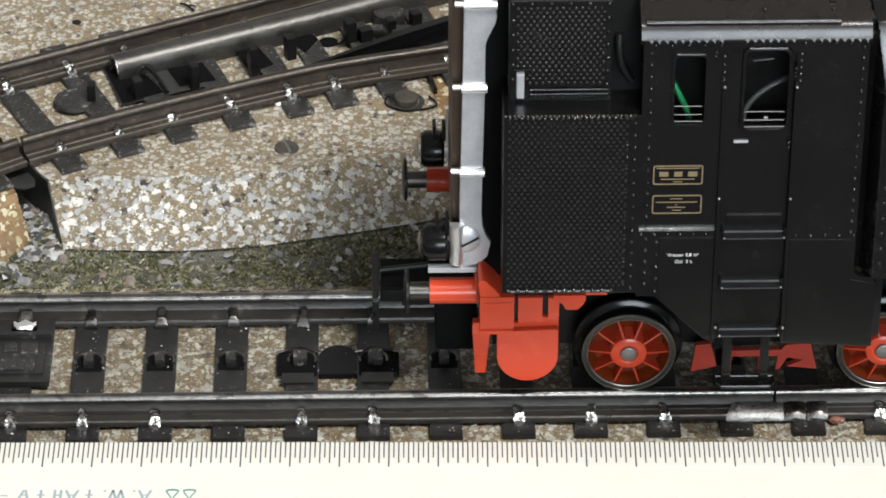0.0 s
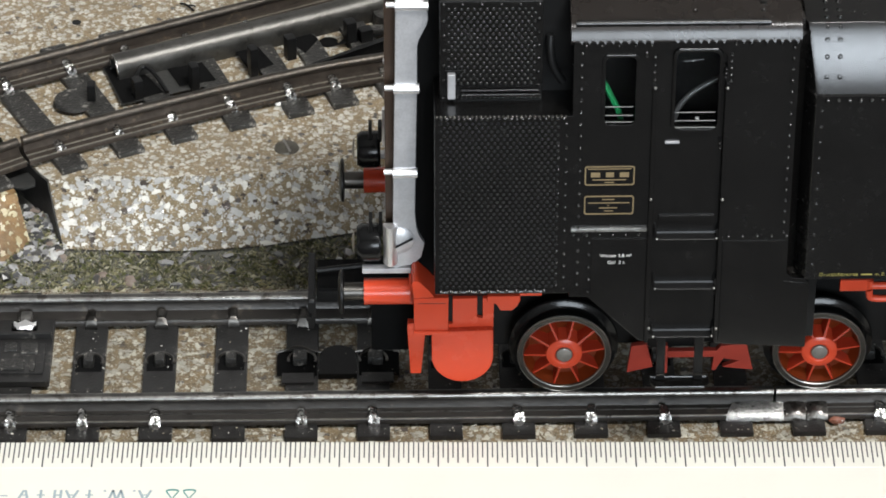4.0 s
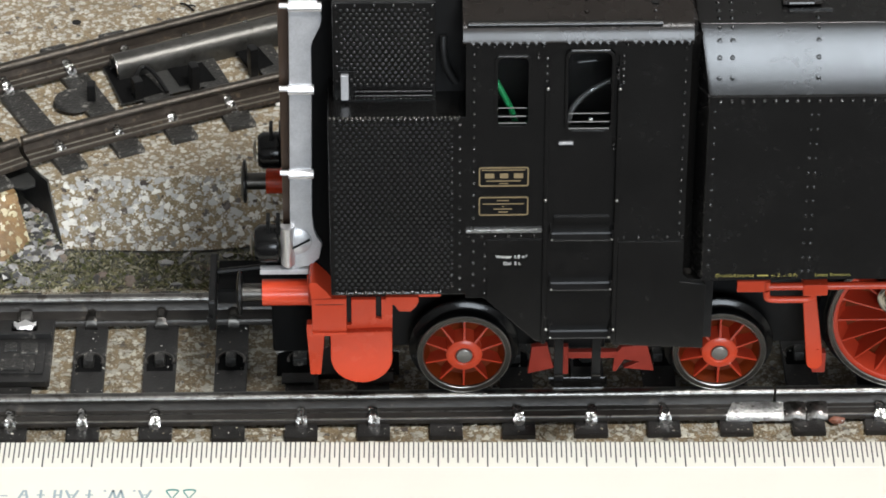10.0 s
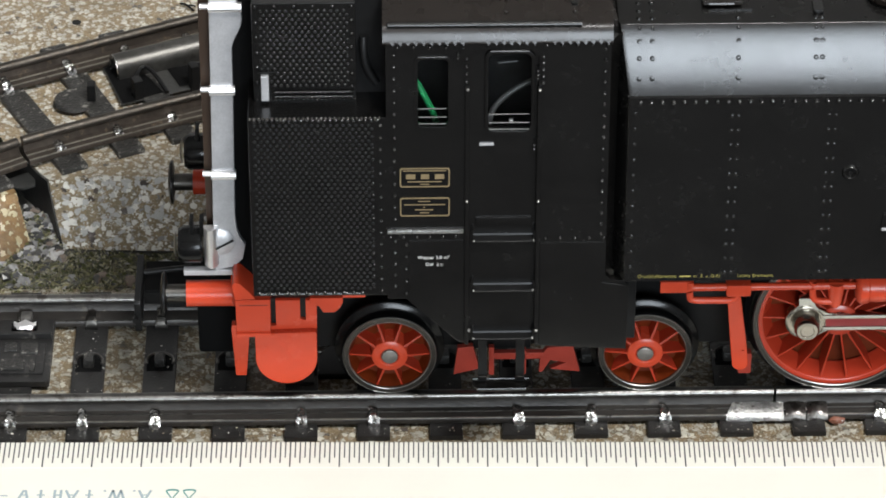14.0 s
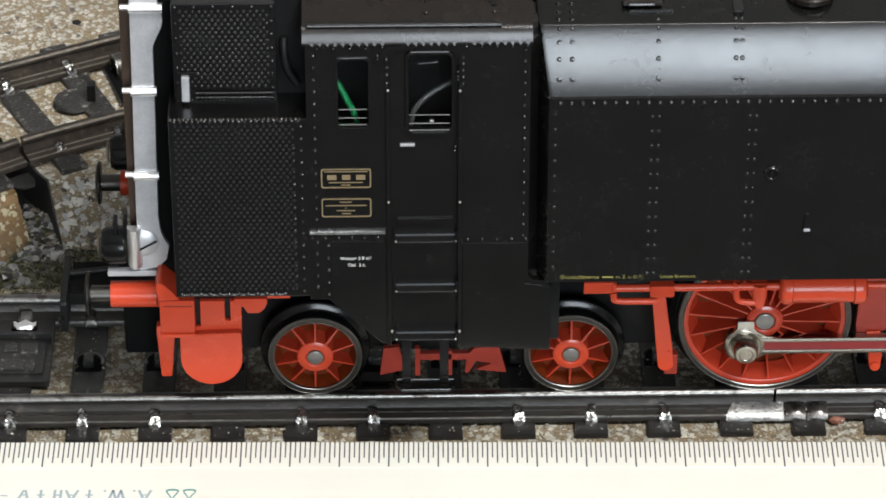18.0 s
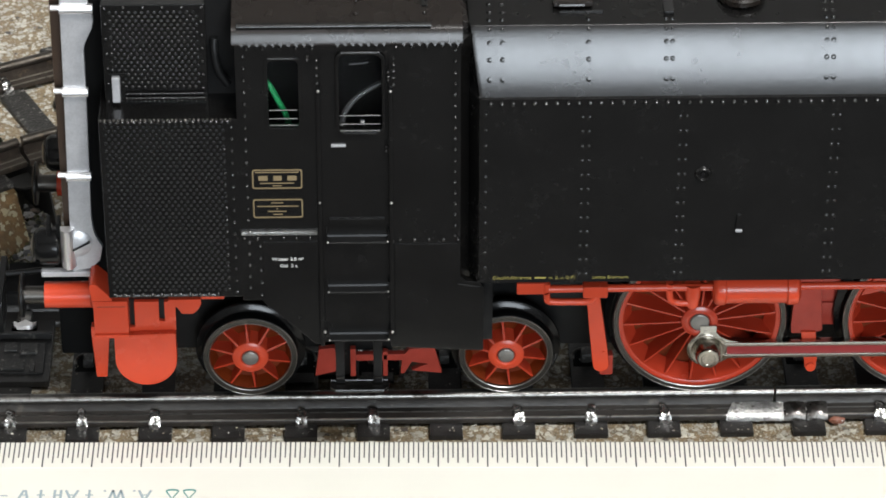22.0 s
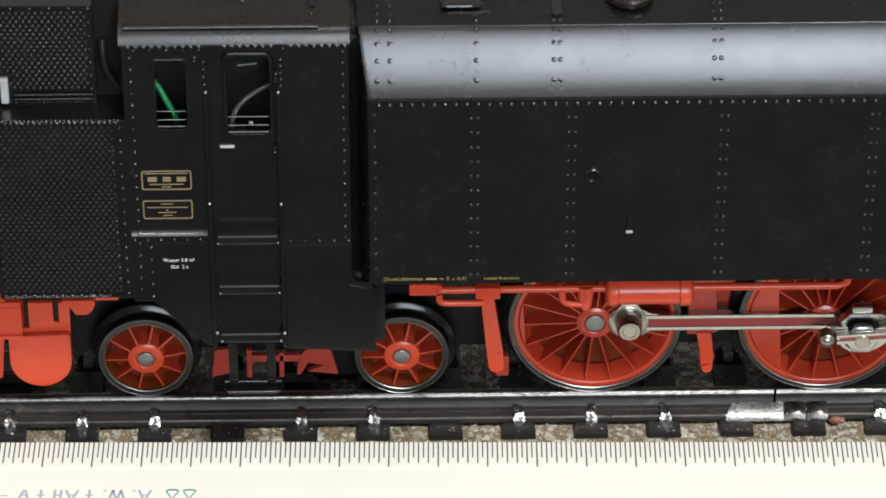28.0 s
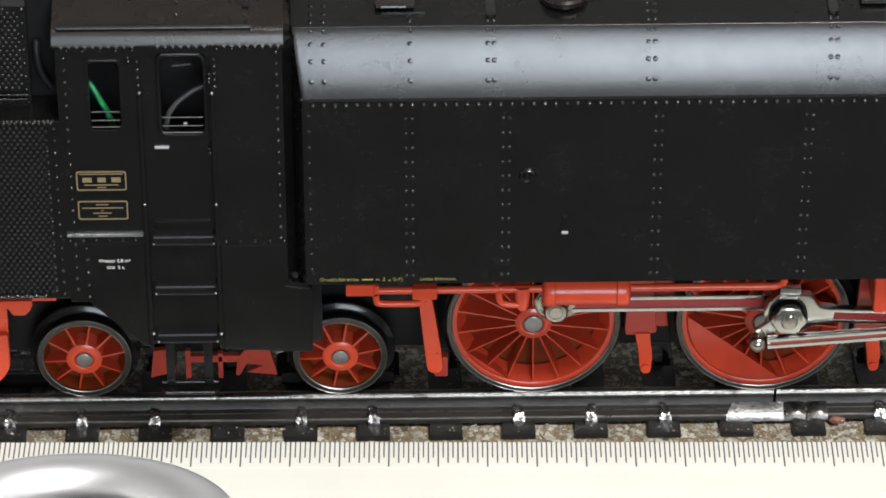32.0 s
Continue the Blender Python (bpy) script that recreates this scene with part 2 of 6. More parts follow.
GROUND = mat("mossy_scatter", (0.12, 0.118, 0.1), 0.9, 0, 0.6, 350, 0.8, 1500, wear=(0.06, 0.062, 0.035), wear_amount=0.5, bump_mm=0.3)
BOARD = mat("dark_layout_board", (0.028, 0.025, 0.022), 0.8, 0, 0.3, 60, 0.4, 700, bump_mm=0.3)
GRASS = grains("dry_moss_fibre", ((0.13, 0.14, 0.05), (0.36, 0.34, 0.2), (0.09, 0.095, 0.05), (0.5, 0.48, 0.36), (0.2, 0.2, 0.11), (0.24, 0.23, 0.17)), 0.8)
PEBBLE = grains("mixed_pebbles", ((0.2, 0.2, 0.2), (0.3, 0.3, 0.3), (0.06, 0.058, 0.055), (0.24, 0.235, 0.22), (0.09, 0.09, 0.095), (0.17, 0.135, 0.11), (0.03, 0.03, 0.03), (0.42, 0.42, 0.41), (0.05, 0.05, 0.05)), 0.6)
DUST = grains("pale_dust", ((0.35, 0.34, 0.3), (0.5, 0.49, 0.45), (0.22, 0.21, 0.18), (0.3, 0.27, 0.2)), 0.6)
SCREWMETAL = mat("tarnished_screw", (0.13, 0.12, 0.1), 0.34, 0.8, 0.3, 1400, 0.6)
WALL = mat("plain_wall_paint", (0.66, 0.65, 0.64), 0.8, 0, 0.05, 3, 0.1, 60, bump_mm=1)
CEIL = mat("white_ceiling_paint", (0.75, 0.74, 0.72), 0.8, 0, 0.03, 3, 0.1, 60, bump_mm=1)
FLOORM = mat("brown_floor_boards", (0.13, 0.105, 0.085), 0.6, 0, 0.25, 4, 0.2, 40, bump_mm=1)
GLASS = bpy.data.materials.new("thin_cab_glazing")
GLASS.use_nodes = True
_g = GLASS.node_tree.nodes["Principled BSDF"]
_g.inputs["Base Color"].default_value, _g.inputs["Roughness"].default_value = (0.8, 0.82, 0.82, 1), 0.12
_g.inputs["Transmission Weight"].default_value, _g.inputs["IOR"].default_value = 1.0, 1.15
GLOW = bpy.data.materials.new("lamp_diffuser_glow")
GLOW.use_nodes = True
GLOW.node_tree.nodes["Principled BSDF"].inputs["Emission Color"].default_value = (1, 0.97, 0.92, 1)
GLOW.node_tree.nodes["Principled BSDF"].inputs["Emission Strength"].default_value = 6.0


# ---- mesh tools, all in millimetres ----
def box(x0, x1, y0, y1, z0, z1, bevel=0.0, bm=None):
    b = bmesh.new()
    bmesh.ops.create_cube(b, size=1, matrix=Matrix.Translation(((x0 + x1) / 2, (y0 + y1) / 2, (z0 + z1) / 2)) @ Matrix.Diagonal((x1 - x0, y1 - y0, z1 - z0, 1)))
    if bevel:
        bmesh.ops.bevel(b, geom=b.edges[:], offset=bevel, segments=2, profile=0.6, affect="EDGES")
    return merged(bm, b)


def merged(bm, b):
    """Adds b to bm (or returns b when there is none yet)."""
    if bm is None:
        return b
    me = bpy.data.meshes.new("tmp")
    b.to_mesh(me)
    b.free()
    bm.from_mesh(me)
    bpy.data.meshes.remove(me)
    return bm


def rod(a, c, r, r2=None, sides=16, bm=None, caps=True):
    """A round bar from a to c."""
    b = bmesh.new()
    a, c = Vector(a), Vector(c)
    m = Matrix.Translation((a + c) / 2) @ (c - a).to_track_quat("Z", "Y").to_matrix().to_4x4()
    bmesh.ops.create_cone(b, cap_ends=caps, segments=sides, radius1=r, radius2=r if r2 is None else r2, depth=(c - a).length, matrix=m)
    return merged(bm, b)


def plate(outline, holes, y0, y1, bevel=0.0, bm=None):
    """A plate in the x-z plane between y0 and y1, with an outline and holes."""
    b = bmesh.new()
    loops = []
    for pts in (outline, *holes):
        vs = [b.verts.new((x, y0, z)) for x, z in pts]
        es = [b.edges.new((vs[i], vs[(i + 1) % len(vs)])) for i in range(len(vs))]
        loops.append((vs, es))
    if holes:
        bmesh.ops.triangle_fill(b, use_beauty=True, use_dissolve=False, edges=b.edges[:])
    else:
        b.faces.new(loops[0][0])
    geo = bmesh.ops.extrude_face_region(b, geom=b.faces[:])
    bmesh.ops.translate(b, vec=(0, y1 - y0, 0), verts=[v for v in geo["geom"] if isinstance(v, bmesh.types.BMVert)])
    bmesh.ops.recalc_face_normals(b, faces=b.faces[:])
    if bevel:
        sharp = [e for e in b.edges if len(e.link_faces) == 2 and e.calc_face_angle() > 0.7]
        bmesh.ops.bevel(b, geom=sharp, offset=bevel, segments=2, profile=0.6, affect="EDGES")
    return merged(bm, b)


def loft(rings, bm=None, closed=True, cap=True):
    """A skin over rings of points with equal counts."""
    b = bmesh.new()
    vs = [[b.verts.new(p) for p in ring] for ring in rings]
    n = len(rings[0])
    for i in range(len(vs) - 1):
        for j in range(n if closed else n - 1):
            k = (j + 1) % n
            b.faces.new((vs[i][j], vs[i][k], vs[i + 1][k], vs[i + 1][j]))
    if cap and closed:
        b.faces.new(vs[0][::-1])
        b.faces.new(vs[-1])
    bmesh.ops.recalc_face_normals(b, faces=b.faces[:])
    return merged(bm, b)


def lathe(profile, sides=48, bm=None):
    """A body turned round the y axis; profile: (radius, y)."""
    rings = []
    for i in range(sides):
        a = 2 * math.pi * i / sides
        rings.append([(r * math.sin(a), y, r * math.cos(a)) for r, y in profile])
    b = bmesh.new()
    vs = [[b.verts.new(p) for p in ring] for ring in rings]
    for i in range(sides):
        for j in range(len(profile) - 1):
            q = (vs[i][j], vs[i][j + 1], vs[(i + 1) % sides][j + 1], vs[(i + 1) % sides][j])
            b.faces.new(q)
    bmesh.ops.remove_doubles(b, verts=b.verts[:], dist=1e-5)
    bmesh.ops.recalc_face_normals(b, faces=b.faces[:])
    return merged(bm, b)


def tube(points, r, sides=10, bm=None):
    """A round tube along points."""
    pts = [Vector(p) for p in points]
    rings = []
    for i, p in enumerate(pts):
        d = (pts[min(i + 1, len(pts) - 1)] - pts[max(i - 1, 0)]).normalized()
        q = d.to_track_quat("Z", "Y").to_matrix()
        rings.append([p + q @ Vector((r * math.cos(a), r * math.sin(a), 0)) for a in [2 * math.pi * k / sides for k in range(sides)]])
    return loft(rings, bm)


def smooth_path(pts, steps=6):
    """Points on a smooth curve through pts."""
    pts = [Vector(p) for p in pts]
    out = []
    for i in range(len(pts) - 1):
        a, b, c, d = pts[max(i - 1, 0)], pts[i], pts[i + 1], pts[min(i + 2, len(pts) - 1)]
        for s in range(steps):
            t = s / steps
            out.append(0.5 * ((2 * b) + (c - a) * t + (2 * a - 5 * b + 4 * c - d) * t * t + (3 * b - a - 3 * c + d) * t ** 3))
    return out + [pts[-1]]


def sweep(path, section, bm=None):
    """A section (across, up) carried along a level path; across points to the path's left."""
    rings = []
    for i, p in enumerate(path):
        d = (path[min(i + 1, len(path) - 1)] - path[max(i - 1, 0)])
        d.z = 0
        d.normalize()
        side = Vector((-d.y, d.x, 0))
        rings.append([p + side * a + Vector((0, 0, u)) for a, u in section])
    return loft(rings, bm)


def mesh_of(name, bm, smooth=True):
    bmesh.ops.scale(bm, vec=(K, K, K), verts=bm.verts[:])
    bm.normal_update()
    loops = None
    if smooth and len(bm.verts) < 2500:
        # broad faces stay flat beside their rounded edges: corner normals weighted by area
        loops = []
        areas = [f.calc_area() for f in bm.faces]
        bm.faces.index_update()
        for f in bm.faces:
            for v in f.verts:
                n = Vector()
                for g in v.link_faces:
                    if g.normal.dot(f.normal) > 0.78:
                        n += g.normal * areas[g.index]
                loops.append(tuple(n.normalized() if n.length > 0 else f.normal))
    me = bpy.data.meshes.new(name)
    bm.to_mesh(me)
    bm.free()
    if smooth:
        me.shade_smooth()
        me.set_sharp_from_angle(angle=radians(38))
        if loops:
            me.normals_split_custom_set(loops)
    return me


def part(name, bm, material, parent=None, label="", kind=""):
    """One mesh object under a thing or a part; bm may be a bmesh in millimetres or a ready mesh."""
    me = bm if isinstance(bm, bpy.types.Mesh) else mesh_of(name, bm)
    if not me.materials:
        me.materials.append(material)
    ob = new(name, me)
    ob.parent = parent
    return tagged(ob, label=label, kind=kind)


def thing(name, label, category, group="", kind="", at=(0, 0, 0)):
    ob = new(name)
    ob.empty_display_size = 0.01
    ob.location = [c * K for c in at]
    return tagged(ob, label, category, group, kind)


def at_mm(x, y, z, rx=0, ry=0, rz=0):
    return pose(x * K, y * K, z * K, rx, ry, rz)


def words(name, text, size, x, y, z, material, parent, rx=90, ry=0, rz=0, label=""):
    """Lettering in the built-in font; size and place in millimetres, x at the left end."""
    cu = bpy.data.curves.new(name, "FONT")
    cu.body, cu.size, cu.extrude, cu.offset = text, size * K, 0.015 * K, -0.011 * size * K
    tmp = bpy.data.objects.new(name, cu)
    scene.collection.objects.link(tmp)
    me = bpy.data.meshes.new_from_object(tmp.evaluated_get(bpy.context.evaluated_depsgraph_get()))
    bpy.data.objects.remove(tmp)
    me.name = name
    me.materials.clear()
    me.materials.append(material)
    ob = new(name, me)
    ob.parent = parent
    ob.matrix_basis = at_mm(x, y, z, rx, ry, rz)
    return tagged(ob, label=label)


def dots(points, r, y, depth, bm=None, flat=False):
    """Rivet heads on a side that faces -y (or upwards when flat), at (x, z)."""
    verts, faces = [], []
    ring = 6
    for x, z in points:
        i = len(verts)
        for rr, h in ((r, 0.0), (r * 0.62, depth)):
            for k in range(ring):
                a = 2 * math.pi * k / ring
                verts.append((x + rr * math.cos(a), y - h, z + rr * math.sin(a)))
        verts.append((x, y - depth * 1.15, z))
        for k in range(ring):
            k2 = (k + 1) % ring
            faces.append((i + k, i + k2, i + ring + k2, i + ring + k))
            faces.append((i + ring + k, i + ring + k2, i + 2 * ring))
    me = bpy.data.meshes.new("rivets")
    me.from_pydata([tuple(c * K for c in v) for v in verts], [], faces)
    me.shade_smooth()
    return me


def span(a, b, step):
    n = max(1, round((b - a) / step))
    return [a + (b - a) * i / n for i in range(n + 1)]


def xform(bm, m):
    bmesh.ops.transform(bm, matrix=m, verts=bm.verts[:])
    return bm


# ---- the room ----
def room():
    part("floor", box(-1750, 1750, -1650, 1950, -900, -850), FLOORM, None, "brown board floor of the room", "structure")
    part("ceiling", box(-1750, 1750, -1650, 1950, 1650, 1700), CEIL, None, "plain white ceiling", "structure")
    part("wall_north", box(-1700, 1700, 1900, 1950, -850, 1650), WALL, None, "plain beige wall", "structure")
    part("wall_east", box(1700, 1750, -1650, 1950, -850, 1650), WALL, None, "plain beige wall", "structure")
    part("wall_west", box(-1750, -1700, -1650, 1950, -850, 1650), WALL, None, "plain beige wall", "structure")
    # the wall behind the camera, with its window opening
    w = plate([(-1700, -850), (1700, -850), (1700, 1650), (-1700, 1650)], [[(-180, 85), (720, 85), (720, 755), (-180, 755)]], -1650, -1600)
    part("wall_south", w, WALL, None, "plain beige wall with a window opening", "structure")
    win = thing("window_1", "white-framed window in the wall behind the camera", "window", kind="structure", at=(270, -1625, 85))
    f = plate([(-450, 0), (450, 0), (450, 670), (-450, 670)], [[(-432, 20), (432, 20), (432, 650), (-432, 650)]], -20, 20, 3)
    part("window_frame", f, CEIL, win)
    lamp = thing("ceiling_lamp", "flat white ceiling lamp over the layout", "lamp", at=(500, -700, 1650))
    part("housing", box(-305, 305, -240, 240, -40, 0, 6), CEIL, lamp)
    part("diffuser", box(-285, 285, -220, 220, -52, -41, 3), GLOW, lamp)


room()

# the layout's board on its trestle frame
ground = part("ground", box(-650, 650, -420, 900, -40, -8.5), BOARD, None, "dark brown layout board", "structure")
part("scatter_mat", box(-110, 90, 21.9, 120, -8.5, -8.46), GROUND, ground, "mossy brown-green scatter on the board")
for sx in (-560, 560):
    for sy in (-350, 820):
        part("table_leg", box(sx - 30, sx + 30, sy - 30, sy + 30, -850, -40, 3), FLOORM, ground)

# ---- the straight track in front ----
TIE_X0, PITCH, GAP_X = -27.39, 7.5, 51.72
RAIL_SECTION = [(-2.1, -2.65), (2.1, -2.65), (2.1, -2.3), (2.0, -2.12), (1.85, -2.06), (0.5, -1.75), (0.28, -1.2), (0.28, -0.85), (0.55, -0.6), (0.3, -0.4), (-0.3, -0.4), (-0.55, -0.6), (-0.28, -0.85), (-0.28, -1.2), (-0.5, -1.75), (-1.85, -2.06), (-2.0, -2.12), (-2.1, -2.3)]
HEAD_SECTION = [(0.58, -0.55), (0.57, -0.38), (0.5, -0.22), (0.38, -0.1), (0.2, -0.025), (0.0, 0.0), (-0.2, -0.025), (-0.38, -0.1), (-0.5, -0.22), (-0.57, -0.38), (-0.58, -0.55), (0.0, -0.5)]


def clip_mesh(seed):
    """A sheet tab bent over the rail foot."""
    rnd = random.Random(seed)
    prof = [(0.75, 0.62), (0.35, 0.5), (-0.05, 0.42), (-0.4, 0.5), (-0.7, 0.32), (-0.95, -0.05), (-1.05, -0.55)]
    rings = []
    for i, (y, z) in enumerate(prof):
        w = 0.46 + 0.03 * i + rnd.uniform(-0.07, 0.07)
        y, z, tilt = y + rnd.uniform(-0.07, 0.07), z + rnd.uniform(-0.07, 0.09), rnd.uniform(-0.12, 0.12)
        rings.append([(-w, y - 0.05, z - 0.1 - tilt), (-w * 0.6, y, z + 0.06 - tilt * 0.5), (w * 0.55, y, z + 0.06 + tilt * 0.5), (w, y - 0.05, z - 0.1 + tilt), (w * 0.9, y + 0.12, z - 0.4), (-w * 0.9, y + 0.12, z - 0.4)])
    return mesh_of("clip", loft(rings))


CLIPS = [clip_mesh(i) for i in range(5)]
OLD_CLIPS = [clip_mesh(i) for i in range(30, 35)]
DULL_CLIPS = [clip_mesh(i) for i in range(20, 24)]
tie_bm = box(-1.72, 1.72, -13.0, 13.0, -3.25, -2.62, 0.14)
TIE_MESH = mesh_of("tie", tie_bm)
STUD_MESH = mesh_of("stud", box(-0.55, 0.55, -0.75, 0.75, -2.9, -1.55, 0.3))
SLOT_MESH = mesh_of("stud_slot_shade", xform(plate([(1.4 * math.cos(math.pi * i / 12), 0.2 + 1.45 * math.sin(math.pi * i / 12)) for i in range(13)] + [(-1.4, -1.5), (1.4, -1.5)], [], 2.612, 2.64), Matrix.Rotation(radians(-90), 4, "X")))
_lip = tube([(1.46 * math.cos(a), 0.3 + 1.5 * math.sin(a), -2.6) for a in [math.pi * (-0.1 + 1.2 * i / 13) for i in range(14)]], 0.17, 8)
LIP_MESH = mesh_of("stud_lip", _lip)


def straight_track(x0, x1, label, missing=()):
    """A stamped sheet-metal track piece: bed, two rails, ties, clips and centre studs."""
    tr = thing("straight_track", label, "model track", "pieces of the front track", at=((x0 + x1) / 2, 0, -8.5))
    cx = (x0 + x1) / 2
    L = (x1 - x0) / 2

    def bed_ring(x):
        # an open sheet, folded down at its edges
        o = [(-19.6, -8.5), (-19.4, -3.25), (13.6, -3.25), (20.6, -8.15), (21.5, -8.35), (21.7, -8.5)]
        i = [(21.3, -8.5), (20.4, -8.49), (20.2, -8.45), (13.4, -3.75), (-19.0, -3.75), (-19.2, -8.5)]
        return [(x, y, z + 8.5) for y, z in o + i]

    part("bed", loft([bed_ring(-L), bed_ring(L)]), BEDFRONT, tr, "sheet-metal bed printed with tan and grey ballast")
    for side in (-1, 1):
        path = [Vector((-L + 0.15, side * 8.77, 8.5)), Vector((L - 0.15, side * 8.77, 8.5))]
        r = part("rail", sweep(path, RAIL_SECTION), RAILSIDE, tr)
        part("rail_head", sweep(path, HEAD_SECTION), RAILTOP, r, "polished running surface")
        # thin bright rods draw the highlight lines along the rail foot
        for a, u, worn in ((-1.05, -1.84, RAILTOP), (-1.95, -2.02, FOOTEDGE)) if side < 0 else ((-1.95, -2.02, RAILTOP),):
            part("foot_edge", sweep(path, [(a - 0.07, u - 0.08), (a + 0.07, u - 0.06), (a + 0.04, u + 0.05), (a - 0.04, u + 0.05)]), worn, r, "bright broken highlight along the rail foot")
    k = math.ceil((x0 + 2 - TIE_X0) / PITCH)
    while TIE_X0 + PITCH * k < x1 - 1:
        x = TIE_X0 + PITCH * k - cx
        t = part("tie", TIE_MESH, TIE, tr)
        t.matrix_basis = at_mm(x, 0, 8.5)
        # flat black sheet for the shade inside the slot
        s = part("stud_slot_shade", SLOT_MESH, SHADE_BLACK, t)
        s.matrix_basis = at_mm(0, 0.1, 0)
        part("stud_lip", LIP_MESH, RAILTOP, t)
        part("stud", STUD_MESH, TIEOLD, t)
        for j, (y, turn) in enumerate(((-10.35, 0), (7.1, 0), (10.9, 180))):
            if j == 0 and k in missing:
                continue
            c = part("clip", CLIPS[k % 5], CLIP, tr) if j == 0 else part("clip", DULL_CLIPS[(k + j) % 4], TYRE, tr, "dull grey clip")
            c.matrix_basis = at_mm(x + 0.1 * math.sin(k * 5), y, 8.5 - 2.05, 0, 0, turn + 6 * math.sin(k * 3))
        k += 1
    return tr


straight_track(GAP_X - 180, GAP_X, "straight sheet-metal model track with black ties and steel rails", (3, 6, 10))
straight_track(GAP_X, GAP_X + 90, "next piece of sheet-metal model track with black ties", (11,))

# bent bright joiner tab on the foot of the front rail at the joint
def joiner_tab():
    """A slanted bright sheet tab, then two crimped dark folds."""
    rnd = random.Random(4)

    def ring(x, lift, slant=0.0):
        j = rnd.uniform(-0.04, 0.04)
        return [(x + slant, -9.3, -1.55 + lift * 0.3), (x + slant * 0.6, -10.0, -1.75 + lift * 0.6 + j), (x + slant * 0.15, -10.7, -2.0 + lift + j), (x, -11.05, -2.3 + lift * 0.5), (x, -11.15, -2.6), (x + slant, -9.35, -2.3)]

    tab = [ring(46.6 + 0.62 * i, 0.16 + 0.05 * math.sin(i * 1.9), 0.75 * (1 - i / 9) if i < 9 else 0) for i in range(10)] + [ring(52.6, -0.1)]
    ob = part("rail_joiner", loft(tab), SCRATCHED, None, "bent bright metal joiner tab on the rail foot")
    for k, x0 in enumerate((52.7, 55.0)):
        fold = [ring(x0 + 2.15 * i / 7, 0.3 * math.sin(math.pi * i / 7) - 0.05) for i in range(8)]
        part("crimped_fold", loft(fold), RAILTOP, ob, "dark crimped fold")
        part("fold_glint", box(x0 - 0.12, x0 + 0.1, -10.9, -9.4, -2.1, -1.85, 0.05), CLIP, ob, "bright crease")
    tagged(ob, category="rail joiner")


joiner_tab()

# dark plastic switching block between the rails, and the terminal at the far left
def arc_pts(cx, cy, r, a0, a1, n):
    return [(cx + r * math.cos(radians(a0 + (a1 - a0) * i / n)), cy + r * math.sin(radians(a0 + (a1 - a0) * i / n))) for i in range(n + 1)]


def contact_block():
    th = thing("contact_block", "black plastic contact block set between the rails", "track fitting", at=(6.4, 0, -2.6))
    # two flat black sheets paint the shade of the sunken contacts
    part("well_shade", box(-6.45, -2.2, -2.5, 1.7, -0.02, 0.06), SHADE_BLACK, th)
    part("well_shade", box(2.2, 6.45, -2.5, 1.7, -0.02, 0.06), SHADE_BLACK, th)
    part("round_dome", plate(arc_pts(0, 0.3, 2.0, 0, 180, 16) + [(-2.1, -2.9), (2.1, -2.9)], [], 0, 0.75, 0.15), DEEP, th).matrix_basis = at_mm(0, 0.6, 0.0, -90, 0, 0)
    for x in (-4.2, 4.2):
        lip = smooth_path([(x - 2.4, 1.5, 0.1), (x - 1.4, 1.7, 0.2), (x, 2.4, 0.3), (x + 1.4, 1.7, 0.2), (x + 2.4, 1.5, 0.1)], 4)
        part("lip", tube(lip, 0.12, 6), TYRE, th)
    for x in (-4.2, 4.2):
        part("contact_pin", box(x - 0.55, x + 0.55, -0.9, 0.9, 0.0, 1.0, 0.2), TIEOLD, th)
        part("cross_bar", box(x - 1.7, x + 1.7, -4.0, -2.3, 0.0, 0.25, 0.08), TIE, th)
    tb = thing("terminal_block", "dusty black terminal block with a bright clamp", "track fitting", at=(-26.9, 1.8, -2.6))
    part("body", box(-3.1, 3.1, -5.8, 5.2, 0, 0.75, 0.15), TIE, tb)
    part("lid", box(-2.4, 2.4, -4.6, 0.8, 0.75, 1.0, 0.1), TIE, tb)
    for x0, x1, y0, y1 in ((-1.9, -0.6, -0.9, 0.5), (-0.2, 1.6, -1.4, 0.4), (-2.2, 0.4, -4.2, -2.4), (0.9, 1.5, -4.4, -2.9)):
        part("chip", box(x0, x1, y0, y1, 0.9, 1.25, 0.12), TIEOLD, tb)
    part("ridge", box(-2.9, 2.9, 1.6, 2.1, 0.75, 1.5, 0.1), TIE, tb)
    part("clamp", box(-1.5, 1.3, 2.9, 4.4, 0.5, 1.3, 0.35), TREAD, tb, "glossy black bent clamp")
    # chrome piece shaped for the white glint on the clamp
    glint = loft([[(x, 2.75 + d, 1.15), (x, 3.0 + d, 1.45 + 0.1 * math.sin(5 * x)), (x, 3.9 + 0.35 * math.cos(4 * x), 1.5), (x, 4.15, 1.1)] for x, d in ((-1.2, 0.5), (-0.8, 0.1), (-0.4, 0.0), (0.0, 0.1), (0.4, 0.0), (0.8, 0.1), (1.15, 0.6))])
    part("clamp_glint", glint, CHROME, tb, "bright chrome piece for the clamp's glint")
    part("post", box(-0.6, 0.6, 4.5, 6.1, 0.3, 1.3, 0.25), DULLSTEEL, tb)


contact_block()

